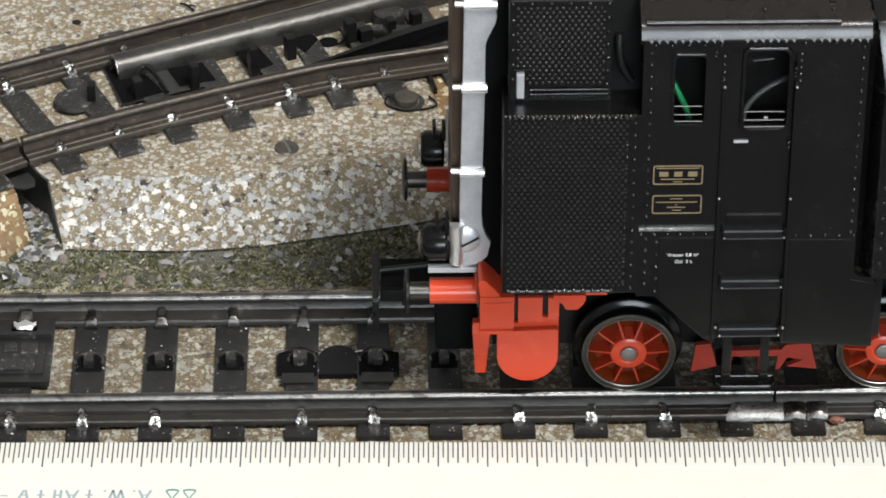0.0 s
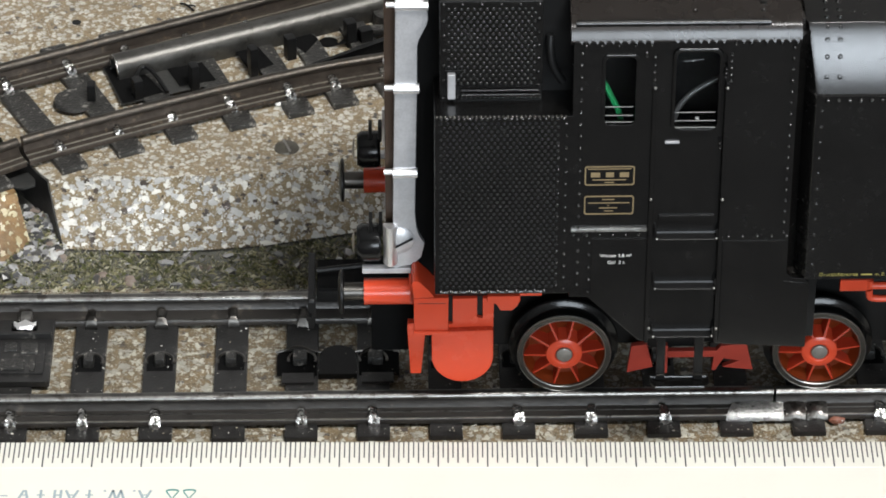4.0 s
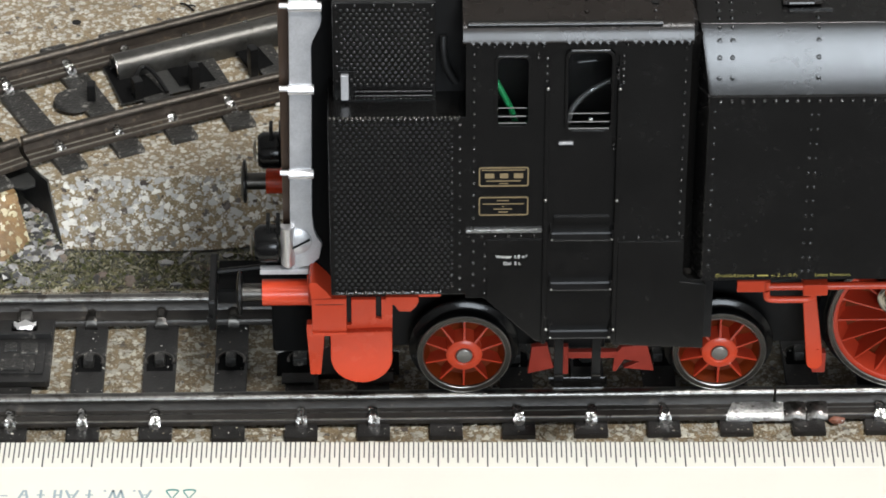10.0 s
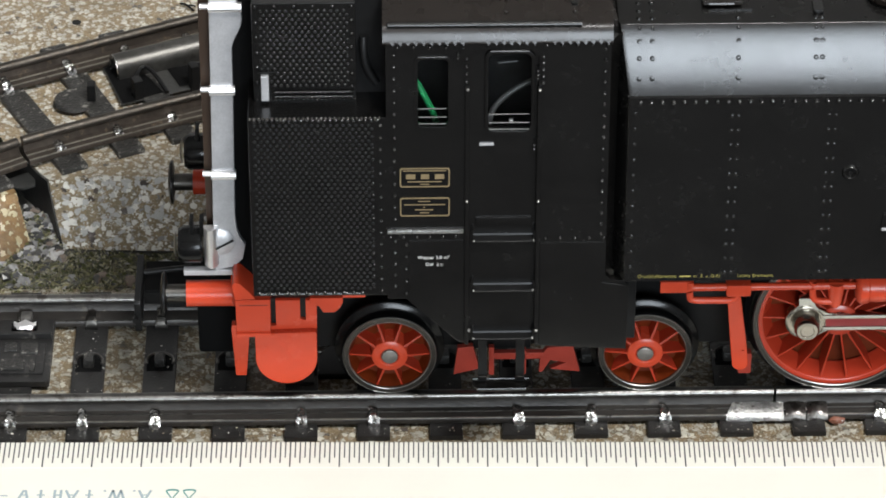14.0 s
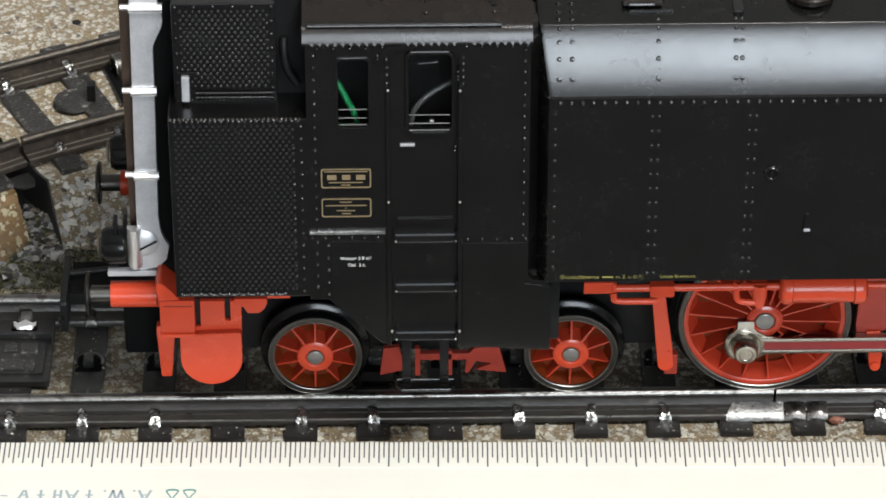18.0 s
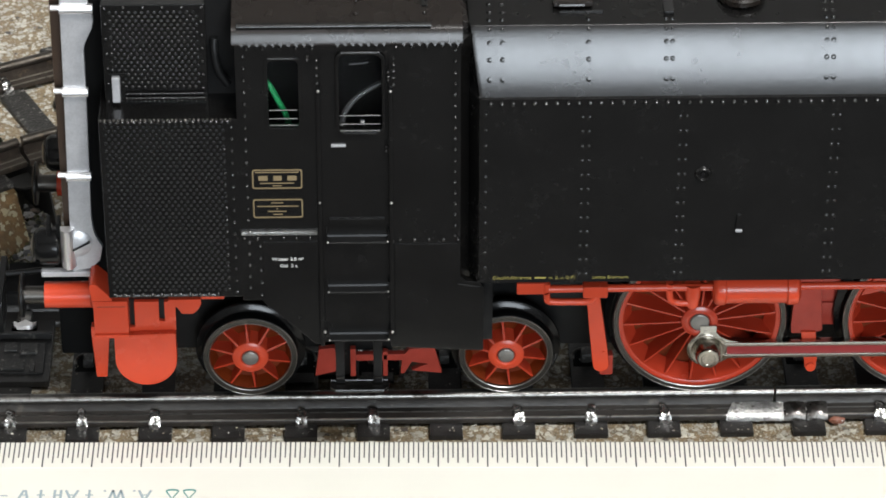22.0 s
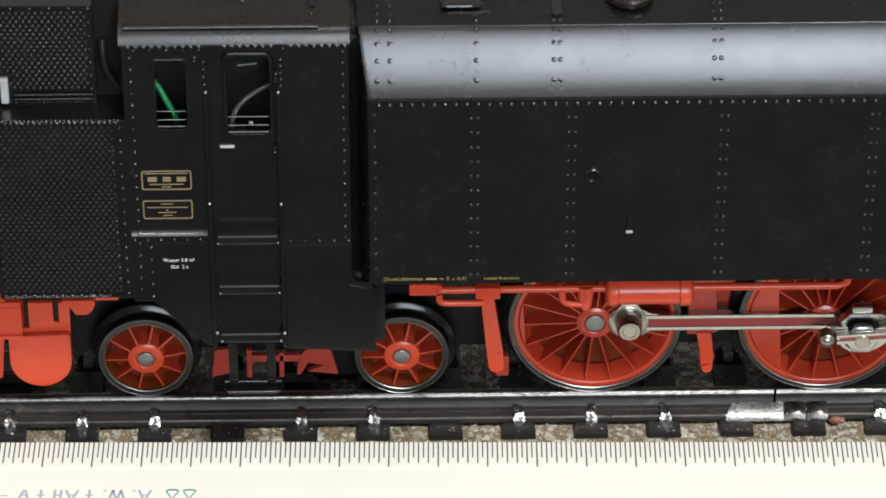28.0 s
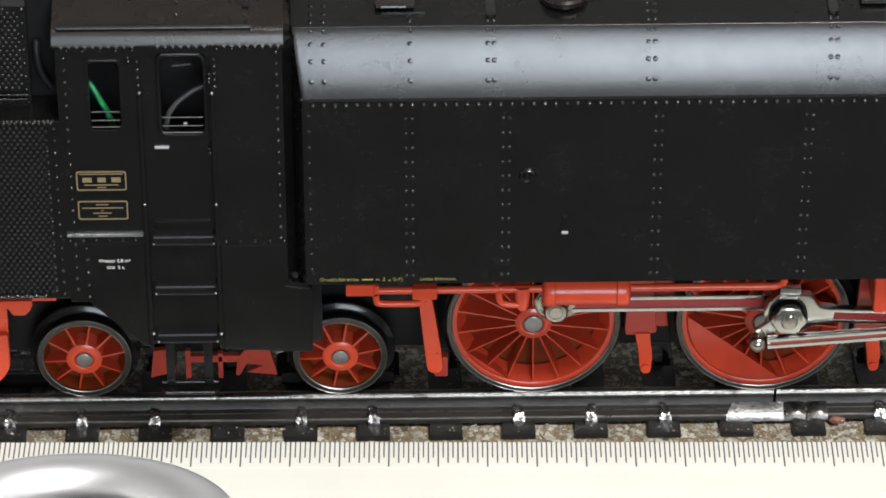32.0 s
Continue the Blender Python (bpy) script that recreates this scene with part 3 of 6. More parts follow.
# ---- the branching track behind ----
def folded_bed(name, front, top, back, left, right, material, parent, level=None):
    """A sheet bed: a sloping front strip below a level top."""
    b = bmesh.new()
    f = [b.verts.new((*p, -8.2)) for p in front]
    mids = [b.verts.new(((p[0] * 0.5 + q[0] * 0.5), (p[1] * 0.5 + q[1] * 0.5), -5.9)) for p, q in zip(front, top)]
    t = [b.verts.new((*p, -3.3)) for p in top]
    for i in range(len(front) - 1):
        b.faces.new((f[i], f[i + 1], mids[i + 1], mids[i]))
        b.faces.new((mids[i], mids[i + 1], t[i + 1], t[i]))
    rest = [b.verts.new((*p, -3.3)) for p in right + back + left]
    b.faces.new(t + rest)
    g = bmesh.ops.extrude_face_region(b, geom=b.faces[:])
    bmesh.ops.translate(b, vec=(0, 0.12, -0.3), verts=[v for v in g["geom"] if isinstance(v, bmesh.types.BMVert)])
    bmesh.ops.recalc_face_normals(b, faces=b.faces[:])
    if level:
        for fc in b.faces:
            fc.material_index = 1 if fc.normal.z > 0.93 else 0
    ob = part(name, b, material, parent)
    if level:
        ob.data.materials.append(level)
    return ob


def rail_on(path_pts, parent, name="rail", steps=6):
    path = [Vector(p) for p in smooth_path([(x, y, 0) for x, y in path_pts], steps)]
    r = part(name, sweep(path, RAIL_SECTION), RAILRUST, parent, "brown dusty rail")
    part("rail_head", sweep(path, HEAD_SECTION), RAILWORN, r, "dull worn running surface")
    s = -1 if path[-1].x > path[0].x else 1
    for a, u in ((1.15, -1.84), (1.95, -2.0)):
        part("foot_edge", sweep(path, [(s * a - 0.08, u - 0.08), (s * a + 0.08, u - 0.06), (s * a + 0.04, u + 0.05), (s * a - 0.04, u + 0.05)]), FOOTDUST, r)
    return path


turnout = thing("turnout", "sheet-metal model turnout on a pale speckled printed bed", "model track")
FRONT = [(-24.65, 29.05), (-20, 28.7), (-12, 28.4), (-7.7, 28.6), (-2, 29.3), (5, 30.9), (14.6, 33.3), (28, 37.5), (46, 43.5)]
TOP = [(-26.5, 35.5), (-20.5, 36.3), (-12.5, 36.0), (-8, 36.2), (-2.5, 36.8), (4, 38.2), (13, 40.4), (26, 44.5), (44, 50.5)]
folded_bed("bed", FRONT, TOP, [(46, 120)], [(-58, 120), (-37.2, 57), (-32, 43), (-28.7, 38.6), (-27.6, 36.9)], [], BED, turnout, BEDTOP)
edge = [Vector(p) for p in ((-24.65, 29.05, -8.42), (-25.58, 32.27, -5.87), (-26.5, 35.5, -3.27), (-27.6, 36.9, -3.27), (-28.7, 38.6, -3.27), (-32, 43, -3.27))]
part("bed_edge", loft([[p + Vector((0.1, 0.05, 0)), p + Vector((-0.16, -0.05, -0.1)), Vector((p.x - 0.3, p.y - 0.1, -8.5)), Vector((p.x + 0.2, p.y, -8.5))] for p in edge]), TIE, turnout, "black folded sheet edge")
# black strip that paints the shadow line below the front edge
part("bed_edge", loft([[Vector((x, y + 0.1, -8.24)), Vector((x, y - 0.12, -8.3)), Vector((x, y + 0.1, -8.5)), Vector((x, y + 0.5, -8.5))] for x, y in FRONT]), TIE, turnout, "black strip for the shadow line under the bed")
NEAR_RAIL = [(-29.6, 39.5), (-24.0, 42.3), (-16.9, 45.6), (-8.7, 49.2), (-0.4, 52.6), (6.3, 55.0), (17.9, 58.1), (44, 64.5)]
FAR_RAIL = [(-36.9, 52.9), (-33.2, 54.8), (-24.9, 58.8), (-16.6, 62.75), (-6.4, 67.5), (6, 73.4), (30, 84.5)]
rail_on(NEAR_RAIL, turnout)
rail_on(FAR_RAIL, turnout)

branch = thing("curved_track", "dusty curved model track joined to the turnout", "model track")
folded_bed("bed", [(-60, 12), (-44, 19.8), (-36, 23.6), (-31.6, 25.95), (-30.1, 27.9), (-28.45, 30.2)], [(-63, 19.5), (-47, 27.3), (-39, 30.6), (-33.6, 32.2), (-31.4, 32.5), (-29.9, 32.9)],
           [], [(-58.6, 120), (-100, 110), (-100, 30)], [(-30.6, 34.8), (-31.9, 36.0), (-32.3, 40), (-32.7, 43), (-37.7, 57)], BEDYELLOW, branch)
tongue = [(-32.2, 37.0), (-29.0, 39.0), (-28.2, 37.4), (-28.1, 36.3), (-29.4, 35.6), (-30.7, 35.9)]
part("joint_tongue", xform(plate(tongue, [], 0, 0.3, 0.08), Matrix.Rotation(radians(-90), 4, "X")), HOUSING, branch, "dull grey joint tongue").matrix_basis = at_mm(0, 0, -4.4)
rail_on([(-30.1, 39.2), (-36, 35.4), (-44, 30.0), (-62, 18)], branch)
rail_on([(-37.2, 53.3), (-44, 50.2), (-56, 43.5), (-80, 30)], branch)

OLD_TIE = mesh_of("tie", box(-1.6, 1.6, -3.6, 21.5, -3.35, -2.66, 0.18))
A_TIE = radians(21.0)
for i, (cx, cy, turn) in enumerate(((-25.6, 40.3, 28), (-19.15, 43.56, 25), (-13.05, 46.28, 23), (-6.36, 48.89, 21), (0.41, 51.41, 20), (5.6, 53.3, 20), (11.4, 55.5, 19), (19, 58, 18), (26, 60, 17))):
    t = part("tie", OLD_TIE, TIEOLD, turnout)
    t.matrix_basis = at_mm(cx + 0.4, cy, 0, 0, 0, turn)
    c = part("clip", OLD_CLIPS[i % 5], OLDCLIP, turnout)
    c.matrix_basis = at_mm(cx, cy + 0.15, -2.0, 0, 0, turn)
    n = Vector((-math.sin(radians(turn)), math.cos(radians(turn))))
    c = part("clip", OLD_CLIPS[(i + 2) % 5], OLDCLIP, turnout)
    c.matrix_basis = at_mm(cx + n.x * 15.0, cy + n.y * 15.0, -2.0, 0, 0, turn)
for i, (cx, cy, turn) in enumerate(((-33.5, 36.2, 33), (-39.5, 32.2, 34), (-45.5, 28, 35))):
    t = part("tie", OLD_TIE, TIEOLD, branch)
    t.matrix_basis = at_mm(cx, cy, 0.02, 0, 0, turn)
    c = part("clip", OLD_CLIPS[(i + 1) % 5], OLDCLIP, branch)
    c.matrix_basis = at_mm(cx, cy + 0.3, -2.0, 0, 0, turn)

# the wing rail: a rounded, dull metal channel beside the far rail
CH = [(1.5, -2.9), (1.5, -1.3), (1.2, -0.6), (0.5, -0.22), (-0.4, -0.3), (-1.1, -0.8), (-1.45, -1.7), (-1.5, -3.2), (-1.1, -3.2), (-1.0, -1.6), (-0.3, -0.75), (0.5, -0.7), (1.1, -1.3), (1.2, -2.9)]
ch_path = [Vector(p) for p in smooth_path([(-20.0, 56.6, 0), (-10.2, 60.9, 0), (3.6, 67.0, 0), (16, 72.8, 0), (30, 79, 0)])]
part("wing_rail", sweep(ch_path, CH), WINGMETAL, turnout, "smooth dull metal wing rail")
part("wing_rail_end", sweep([Vector((-20.12, 56.55, 0)), Vector((-20.0, 56.6, 0))], [(a * 1.03, u * 0.99 + 0.02) for a, u in CH]), CLIP, turnout)
# the blade
bl = bmesh.new()
bl_path = [Vector((-1.2, 54.6, 0)), Vector((6, 57.6, 0)), Vector((13.9, 61.6, 0)), Vector((22, 66, 0))]
rings = []
for p, w, top in zip(bl_path, (0.12, 0.5, 1.0, 1.2), (-1.9, -1.0, -0.3, -0.2)):
    s = Vector((-math.sin(A_TIE), math.cos(A_TIE), 0))
    rings.append([p + s * w * 0.5 + Vector((0, 0, top)), p - s * w * 0.5 + Vector((0, 0, top)), p - s * w * 0.8 + Vector((0, 0, -2.66)), p + s * w * 0.8 + Vector((0, 0, -2.66))])
part("blade", loft(rings, bl), TREAD, turnout, "black switch blade")
part("switch_housing", xform(plate([(-21.6, 58.6), (-18.9, 50.1), (-7.8, 54.6), (-9.6, 62.2)], [], 0, 0.1), Matrix.Rotation(radians(-90), 4, "X")), HOUSING, turnout, "dusty black switch housing").matrix_basis = at_mm(0, 0, -2.72)
part("bracket", tube(smooth_path([(-17.6, 51.8, -2.4), (-17.4, 54.6, -1.7), (-16.5, 56.0, -1.3), (-15.2, 54.7, -1.5), (-13.7, 52.2, -2.4)], 5), 0.28, 8), DEEP, turnout)
# lugs, posts, black sheets for shade in wells, under and beside the wing rail
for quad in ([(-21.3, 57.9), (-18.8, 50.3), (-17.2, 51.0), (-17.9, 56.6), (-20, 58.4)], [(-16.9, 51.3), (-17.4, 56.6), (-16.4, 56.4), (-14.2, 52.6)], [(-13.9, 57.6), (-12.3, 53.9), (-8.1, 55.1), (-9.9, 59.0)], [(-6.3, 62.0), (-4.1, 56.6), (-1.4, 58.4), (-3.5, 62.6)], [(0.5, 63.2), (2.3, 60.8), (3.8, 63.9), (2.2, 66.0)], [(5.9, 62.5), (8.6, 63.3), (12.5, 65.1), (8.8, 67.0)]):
    part("well_shade", xform(plate(quad, [], 0, 0.04), Matrix.Rotation(radians(-90), 4, "X")), SHADE_BLACK, turnout).matrix_basis = at_mm(0, 0, -2.6)
for x, y, w, h in ((-17.1, 51.9, 1.1, 3.0), (-10.6, 53.7, 1.0, 3.8), (-3.8, 57.0, 1.0, 4.0), (0.5, 60.9, 1.2, 3.0), (7.6, 63.6, 1.3, 3.4), (9.4, 63.8, 1.6, 2.2), (12.4, 65.6, 1.1, 2.4), (15.4, 66.5, 1.3, 2.8), (17.6, 63.9, 1.0, 2.0)):
    o = part("lug", box(-w / 2, w / 2, -0.7, 0.7, -3.3, -3.3 + h, 0.18), DEEP, turnout)
    o.matrix_basis = at_mm(x, y, 0, 0, 0, 22)
part("pivot_disc", rod((12.2, 68.6, -3.3), (12.2, 68.6, -1.7), 2.0, 1.8, 24), TIEOLD, turnout)
part("tie_bar", box(8, 19, 64.9, 66.2, -2.8, -2.1, 0.15), TIEOLD, turnout)
# flat black discs stand for the dark inside both holes
part("oval_hole", lathe([(0, -0.02), (1.15, -0.02), (1.15, 0.02), (0, 0.02)], 20), SHADE_BLACK, turnout).matrix_basis = at_mm(5.0, 64.2, -3.26, 90, 0, 0)
part("nail_hole", lathe([(0, -0.02), (0.55, -0.02), (0.55, 0.02), (0, 0.02)], 14), DEEP, turnout).matrix_basis = at_mm(-25.3, 69.2, -3.26, 90, 0, 0)
base = part("stud_plate", rod((-24.4, 50.9, -2.68), (-24.4, 50.9, -2.3), 2.5, 2.3, 24), TIEOLD, turnout)
part("stud_pin", box(-22.9, -21.9, 50.2, 51.6, -2.4, -0.2, 0.2), DEEP, base)
next_bed = thing("curved_track", "brown-yellow printed bed of the next track piece", "model track")
part("bed", xform(plate([(15.9, 61.11), (18.0, 48.01), (18.0+16, 48.01+3.5), (15.9+18, 61.11+5)], [], 0, 0.35), Matrix.Rotation(radians(-90), 4, "X")), BEDYELLOW, next_bed).matrix_basis = at_mm(0, 0, -3.28)
part("end_joint", box(-0.2, 0.25, -5.5, 3.5, -3.3, -2.5), DEEP, turnout).matrix_basis = at_mm(16.4, 58.0, 0, 0, 0, 12)


def slotted_screw(x, y, r, turn):
    s = thing("slotted_screw", "tarnished slotted screw sunk in the printed bed", "screw", "screws in the turnout bed", at=(x, y, -3.3))
    part("head", lathe([(0, -0.42), (r * 0.6, -0.38), (r * 0.92, -0.22), (r, 0.0), (0, 0.0)], 28), SCREWMETAL, s).matrix_basis = at_mm(0, 0, 0, -90, 0, 0)
    part("slot", box(-0.13, 0.13, -r * 0.9, r * 0.9, 0.3, 0.46), DULLSTEEL, s).matrix_basis = at_mm(0, 0, 0, 0, 0, turn)


slotted_screw(0.35, 41.6, 1.45, 18)
dome = thing("round_screw", "round cheese-headed screw in the printed bed", "screw", "screws in the turnout bed", at=(14.1, 51.0, -3.3))
part("head", lathe([(0, -1.05), (1.1, -1.0), (1.35, -0.85), (1.42, -0.6), (1.45, 0.0), (0, 0.0)], 28), SCREWMETAL, dome).matrix_basis = at_mm(0, 0, 0, -90, 0, 0)
part("countersink", lathe([(1.5, -0.02), (2.15, -0.03), (2.2, 0.0), (1.5, 0.0)], 32), TIEOLD, dome).matrix_basis = at_mm(0, 0, 0, -90, 0, 0)
wire = smooth_path([(16.8, 51.6, -2.9), (17.6, 49.6, -2.95), (14.5, 48.9, -3.1), (12.2, 49.7, -3.1), (11.7, 51.0, -3.1), (12.4, 52.3, -3.0)])
tagged(part("thin_wire", tube(wire, 0.13, 6), DEEP, None, "thin dark wire looped round a screw"), category="wire")


tagged(part("hair", tube(smooth_path([(-1.34, 7.97, 0.05), (0.45, 8.42, -0.6), (2.0, 8.53, -1.6)], 5), 0.02, 5), DUST_HAIR, None, "thin pale hair caught on the rail"), category="hair")
crumb = tube(smooth_path([(-12.9, 73.0, -3.1), (-12.2, 72.2, -2.8), (-11.3, 71.4, -3.1)], 4), 0.14, 6)
tube(smooth_path([(-12.2, 72.2, -2.9), (-11.6, 72.5, -3.05), (-11.1, 72.4, -3.15)], 4), 0.1, 6, crumb)
tagged(part("crumb", crumb, DEEP, None, "small dark twig-like crumb on the printed bed"), category="debris")


def stone(name, x, y, z, sx, sy, sz, material, label, seed):
    """A small irregular stone."""
    rnd = random.Random(seed)
    b = bmesh.new()
    bmesh.ops.create_icosphere(b, subdivisions=2, radius=1)
    for v in b.verts:
        v.co *= rnd.uniform(0.85, 1.1)
        v.co = Vector((x + v.co.x * sx, y + v.co.y * sy, z + v.co.z * sz))
    tagged(part(name, b, material, None, label), category="stone")


stone("stone", 58.1, -10.95, -2.75, 0.85, 0.45, 0.5, BROWNSTONE, "small red-brown stone lying beside the rail", 3)
stone("stone", -0.76, 50.5, -2.95, 0.5, 0.4, 0.35, PALESTONE, "small white stone on the printed bed", 5)

# ---- moss, pebbles ----
def scatter():
    rnd = random.Random(7)
    verts, faces = [], []

    def free(x, y):
        """True in front of the turnout's bed."""
        for (xa, ya), (xb, yb) in zip(FRONT, FRONT[1:]):
            if xa <= x <= xb:
                return y < ya + (yb - ya) * (x - xa) / (xb - xa) - 0.5
        return True

    for _ in range(32000):
        x, y = rnd.uniform(-40, 30), rnd.uniform(20.5, 36)
        if rnd.random() > 0.12 + 0.9 * max(0.0, 0.5 + 0.9 * noise.noise((x * 0.2, y * 0.35, 3))) ** 1.5:
            continue
        if not free(x, y):
            continue
        a, ln, w = rnd.uniform(0, 6.28), rnd.uniform(0.25, 1.0) * rnd.choice((1, 1, 1, 2)), rnd.uniform(0.006, 0.014)
        lift = rnd.uniform(0.05, 0.7)
        dx, dy = math.cos(a) * ln, math.sin(a) * ln
        i = len(verts)
        verts += [(x - w * math.sin(a), y + w * math.cos(a), -8.48), (x + w * math.sin(a), y - w * math.cos(a), -8.48), (x + dx * 0.6, y + dy * 0.6, -8.45 + lift), (x + dx, y + dy, -8.45 + lift * 0.6)]
        faces += [(i, i + 1, i + 2), (i + 1, i + 3, i + 2)]
    me = bpy.data.meshes.new("moss")
    me.from_pydata([tuple(c * K for c in v) for v in verts], [], faces)
    tagged(part("moss", me, GRASS, None, "short dry green-brown moss fibres on the ground", "stuff"), category="moss")
    b = bmesh.new()
    for _ in range(640):
        x, y, r = rnd.uniform(-42, 30), rnd.uniform(20.5, 36.5), rnd.uniform(0.2, 0.75) * rnd.uniform(0.6, 1.2)
        if not free(x, y) or x > -24 and rnd.random() < 0.45:
            continue
        m = at_mm(x * 1000, y * 1000, (-8.5 + r * 0.25) * 1000, rnd.uniform(0, 40), rnd.uniform(0, 40), rnd.uniform(0, 360)) @ Matrix.Diagonal((r * rnd.uniform(0.9, 1.5), r, r * 0.65, 1))
        g = bmesh.ops.create_icosphere(b, subdivisions=1, radius=1, matrix=m)
    for _ in range(130):
        r = rnd.uniform(0.3, 0.75)
        m = Matrix.Translation((rnd.uniform(-29.5, -24.8), rnd.uniform(27, 38), -8.5 + r * 0.3)) @ Matrix.Rotation(rnd.uniform(0, 6), 4, 'Z') @ Matrix.Diagonal((r * 1.3, r, r * 0.7, 1))
        bmesh.ops.create_icosphere(b, subdivisions=1, radius=1, matrix=m)
    for v in b.verts:
        v.co += Vector((rnd.uniform(-0.08, 0.08), rnd.uniform(-0.08, 0.08), rnd.uniform(-0.06, 0.06)))
    tagged(part("pebbles", b, PEBBLE, None, "scattered grey pebbles on the mossy ground", "stuff"), category="pebbles")


scatter()


def dust():
    """Pale flecks lying on ties, beds and the ground."""
    rnd = random.Random(11)
    verts, faces = [], []
    for _ in range(900):
        x = rnd.uniform(-34, 66)
        y, z = rnd.choice(((rnd.uniform(-12.8, -11.3), -2.58), (rnd.uniform(-6.3, 6.3), -2.58), (rnd.uniform(-6.3, 6.3), -2.58), (rnd.uniform(22, 28), -8.3)))
        a, r, s = rnd.uniform(0, 6.28), rnd.uniform(0.03, 0.13), rnd.uniform(0.4, 1.8)
        i = len(verts)
        for k in range(5):
            t = a + 6.283 * k / 5
            q = r * rnd.uniform(0.6, 1.2)
            verts.append((x + q * s * math.cos(t), y + q * math.sin(t), z + 0.02 + 0.02 * k))
        faces += [(i, i + 1, i + 2, i + 3, i + 4)]
    me = bpy.data.meshes.new("dust_flecks")
    me.from_pydata([tuple(c * K for c in v) for v in verts], [], faces)
    tagged(part("dust_flecks", me, DUST, None, "pale dust flecks on ties and track beds", "stuff"), category="dust")


dust()


# ---- the ruler ----
def make_ruler():
    ru = thing("ruler", "ivory-coloured measuring ruler with fine dark tick marks", "ruler", at=(17.3, -17.0, -3.25))
    ru.rotation_euler = (0, 0, radians(-0.97))
    H = 3.05  # top above the base
    sec = [(0, 0), (0, H - 0.12), (-0.15, H), (-4.22, H), (-4.27, H - 0.05), (-4.34, H), (-13.0, H), (-13.2, H - 0.15), (-13.2, 0)]
    part("body", loft([[(x, y, z) for y, z in sec] for x in (-75, 75)]), IVORY, ru, "ivory body")
    long = mesh_of("tick", box(-0.075, 0.075, -4.15, -0.12, H, H + 0.012))
    mid = mesh_of("tick", box(-0.07, 0.07, -3.5, -0.12, H, H + 0.012))
    short = mesh_of("tick", box(-0.066, 0.066, -2.65, -0.12, H, H + 0.012))
    x0 = -23.3 - 17.3
    for i in range(-60, 235):
        me = long if i % 10 == 0 else mid if i % 2 == 0 else short
        t = part("tick", me, INK, ru)
        t.matrix_basis = at_mm(x0 + i * 0.5, 0, 0)
    # printed marks, upside down, kept as plain strokes
    y0, y1 = -9.6, -7.85
    for x, slants in ((-26.75, ()), (-24.75, (-18, 12)), (-23.05, (0,)), (-21.35, (0, 0)), (-19.95, (20, -20)), (-18.2, (0,)), (-15.45, (-14, 14, -14, 14)), (-12.65, (20, -20))):
        n = len(slants)
        for k, s in enumerate(slants):
            o = part("print_bar", box(-0.13, 0.13, -0.88, 0.88, H, H + 0.012), BLUEINK, ru)
            o.matrix_basis = at_mm(x - 17.3 + (k - (n - 1) / 2) * (0.62 if n < 4 else 0.4), (y0 + y1) / 2, 0, 0, 0, s)
        if n < 4:
            part("print_bar", box(-0.4, 0.4, -0.09, 0.09, H, H + 0.013), BLUEINK, ru).matrix_basis = at_mm(x - 17.3, y1 - 0.8 if n else y1 - 0.9, 0)
    for x in (-16.67, -13.73):
        part("print_bar", box(-0.12, 0.12, -0.12, 0.12, H, H + 0.012), BLUEINK, ru).matrix_basis = at_mm(x - 17.3, y1 - 0.15, 0)
    for x in (-9.9, -8.2):
        em = part("print_emblem", tube([(0.62 * math.cos(t), 0.2 * math.sin(t), H) for t in [math.pi * k / 8 for k in range(9)]], 0.1, 6), GREENINK, ru)
        em.matrix_basis = at_mm(x - 17.3, y1 - 0.2, 0)
        for s in (-1, 1):
            part("print_bar", box(-0.07, 0.07, -0.6, 0.6, H, H + 0.012), GREENINK, ru).matrix_basis = at_mm(x - 17.3 + s * 0.34, y1 - 0.75, 0, 0, 0, s * -28)
    return ru


make_ruler()

# ---- the locomotive, in its own space: x along the track, rail tops at z = 0 ----
loco = thing("locomotive", "black model tank locomotive with red wheels and silver end trim", "model locomotive")
SHIFT = [(0, 0.00), (0.5, -0.85), (1, -1.44), (1.5, -2.30), (2, -2.93), (2.5, -3.81), (3, -4.73), (3.5, -5.71), (5.5, -8.96), (6, -9.72), (6.5, -10.73), (7, -11.65), (7.5, -12.41), (8, -13.25), (8.5, -14.00), (9, -15.09), (9.5, -16.03), (10, -16.90), (10.5, -17.69), (11, -18.67), (11.5, -19.44), (12, -20.46), (12.5, -21.23), (13, -22.31), (13.5, -23.47), (14, -24.56), (14.5, -25.65), (16.5, -29.56), (17, -30.59), (17.5, -31.41), (18, -32.19), (18.5, -33.11), (19, -34.11), (19.5, -35.20), (20, -35.70), (20.5, -36.46), (21, -37.29), (21.5, -37.89), (22, -38.85), (22.5, -39.72), (23, -40.76), (23.5, -41.47), (24, -42.68), (24.5, -43.47), (25, -44.55), (25.5, -45.32), (27.5, -48.67), (28, -49.56), (28.5, -50.51), (29, -51.27), (29.5, -52.02), (30, -52.83), (30.5, -53.56), (31, -54.42), (31.5, -55.15), (32, -55.86)]
CABY, TANKY = 17.2, 17.8


def mirror(bm):
    """The same part on the far side."""
    b = bm.copy()
    for v in b.verts:
        v.co.y = -v.co.y
    bmesh.ops.reverse_faces(b, faces=b.faces[:])
    return b


def both(name, bm, material, parent, label=""):
    m = mirror(bm)
    a = part(name, bm, material, parent, label)
    part(name, m, material, parent, label)
    return a


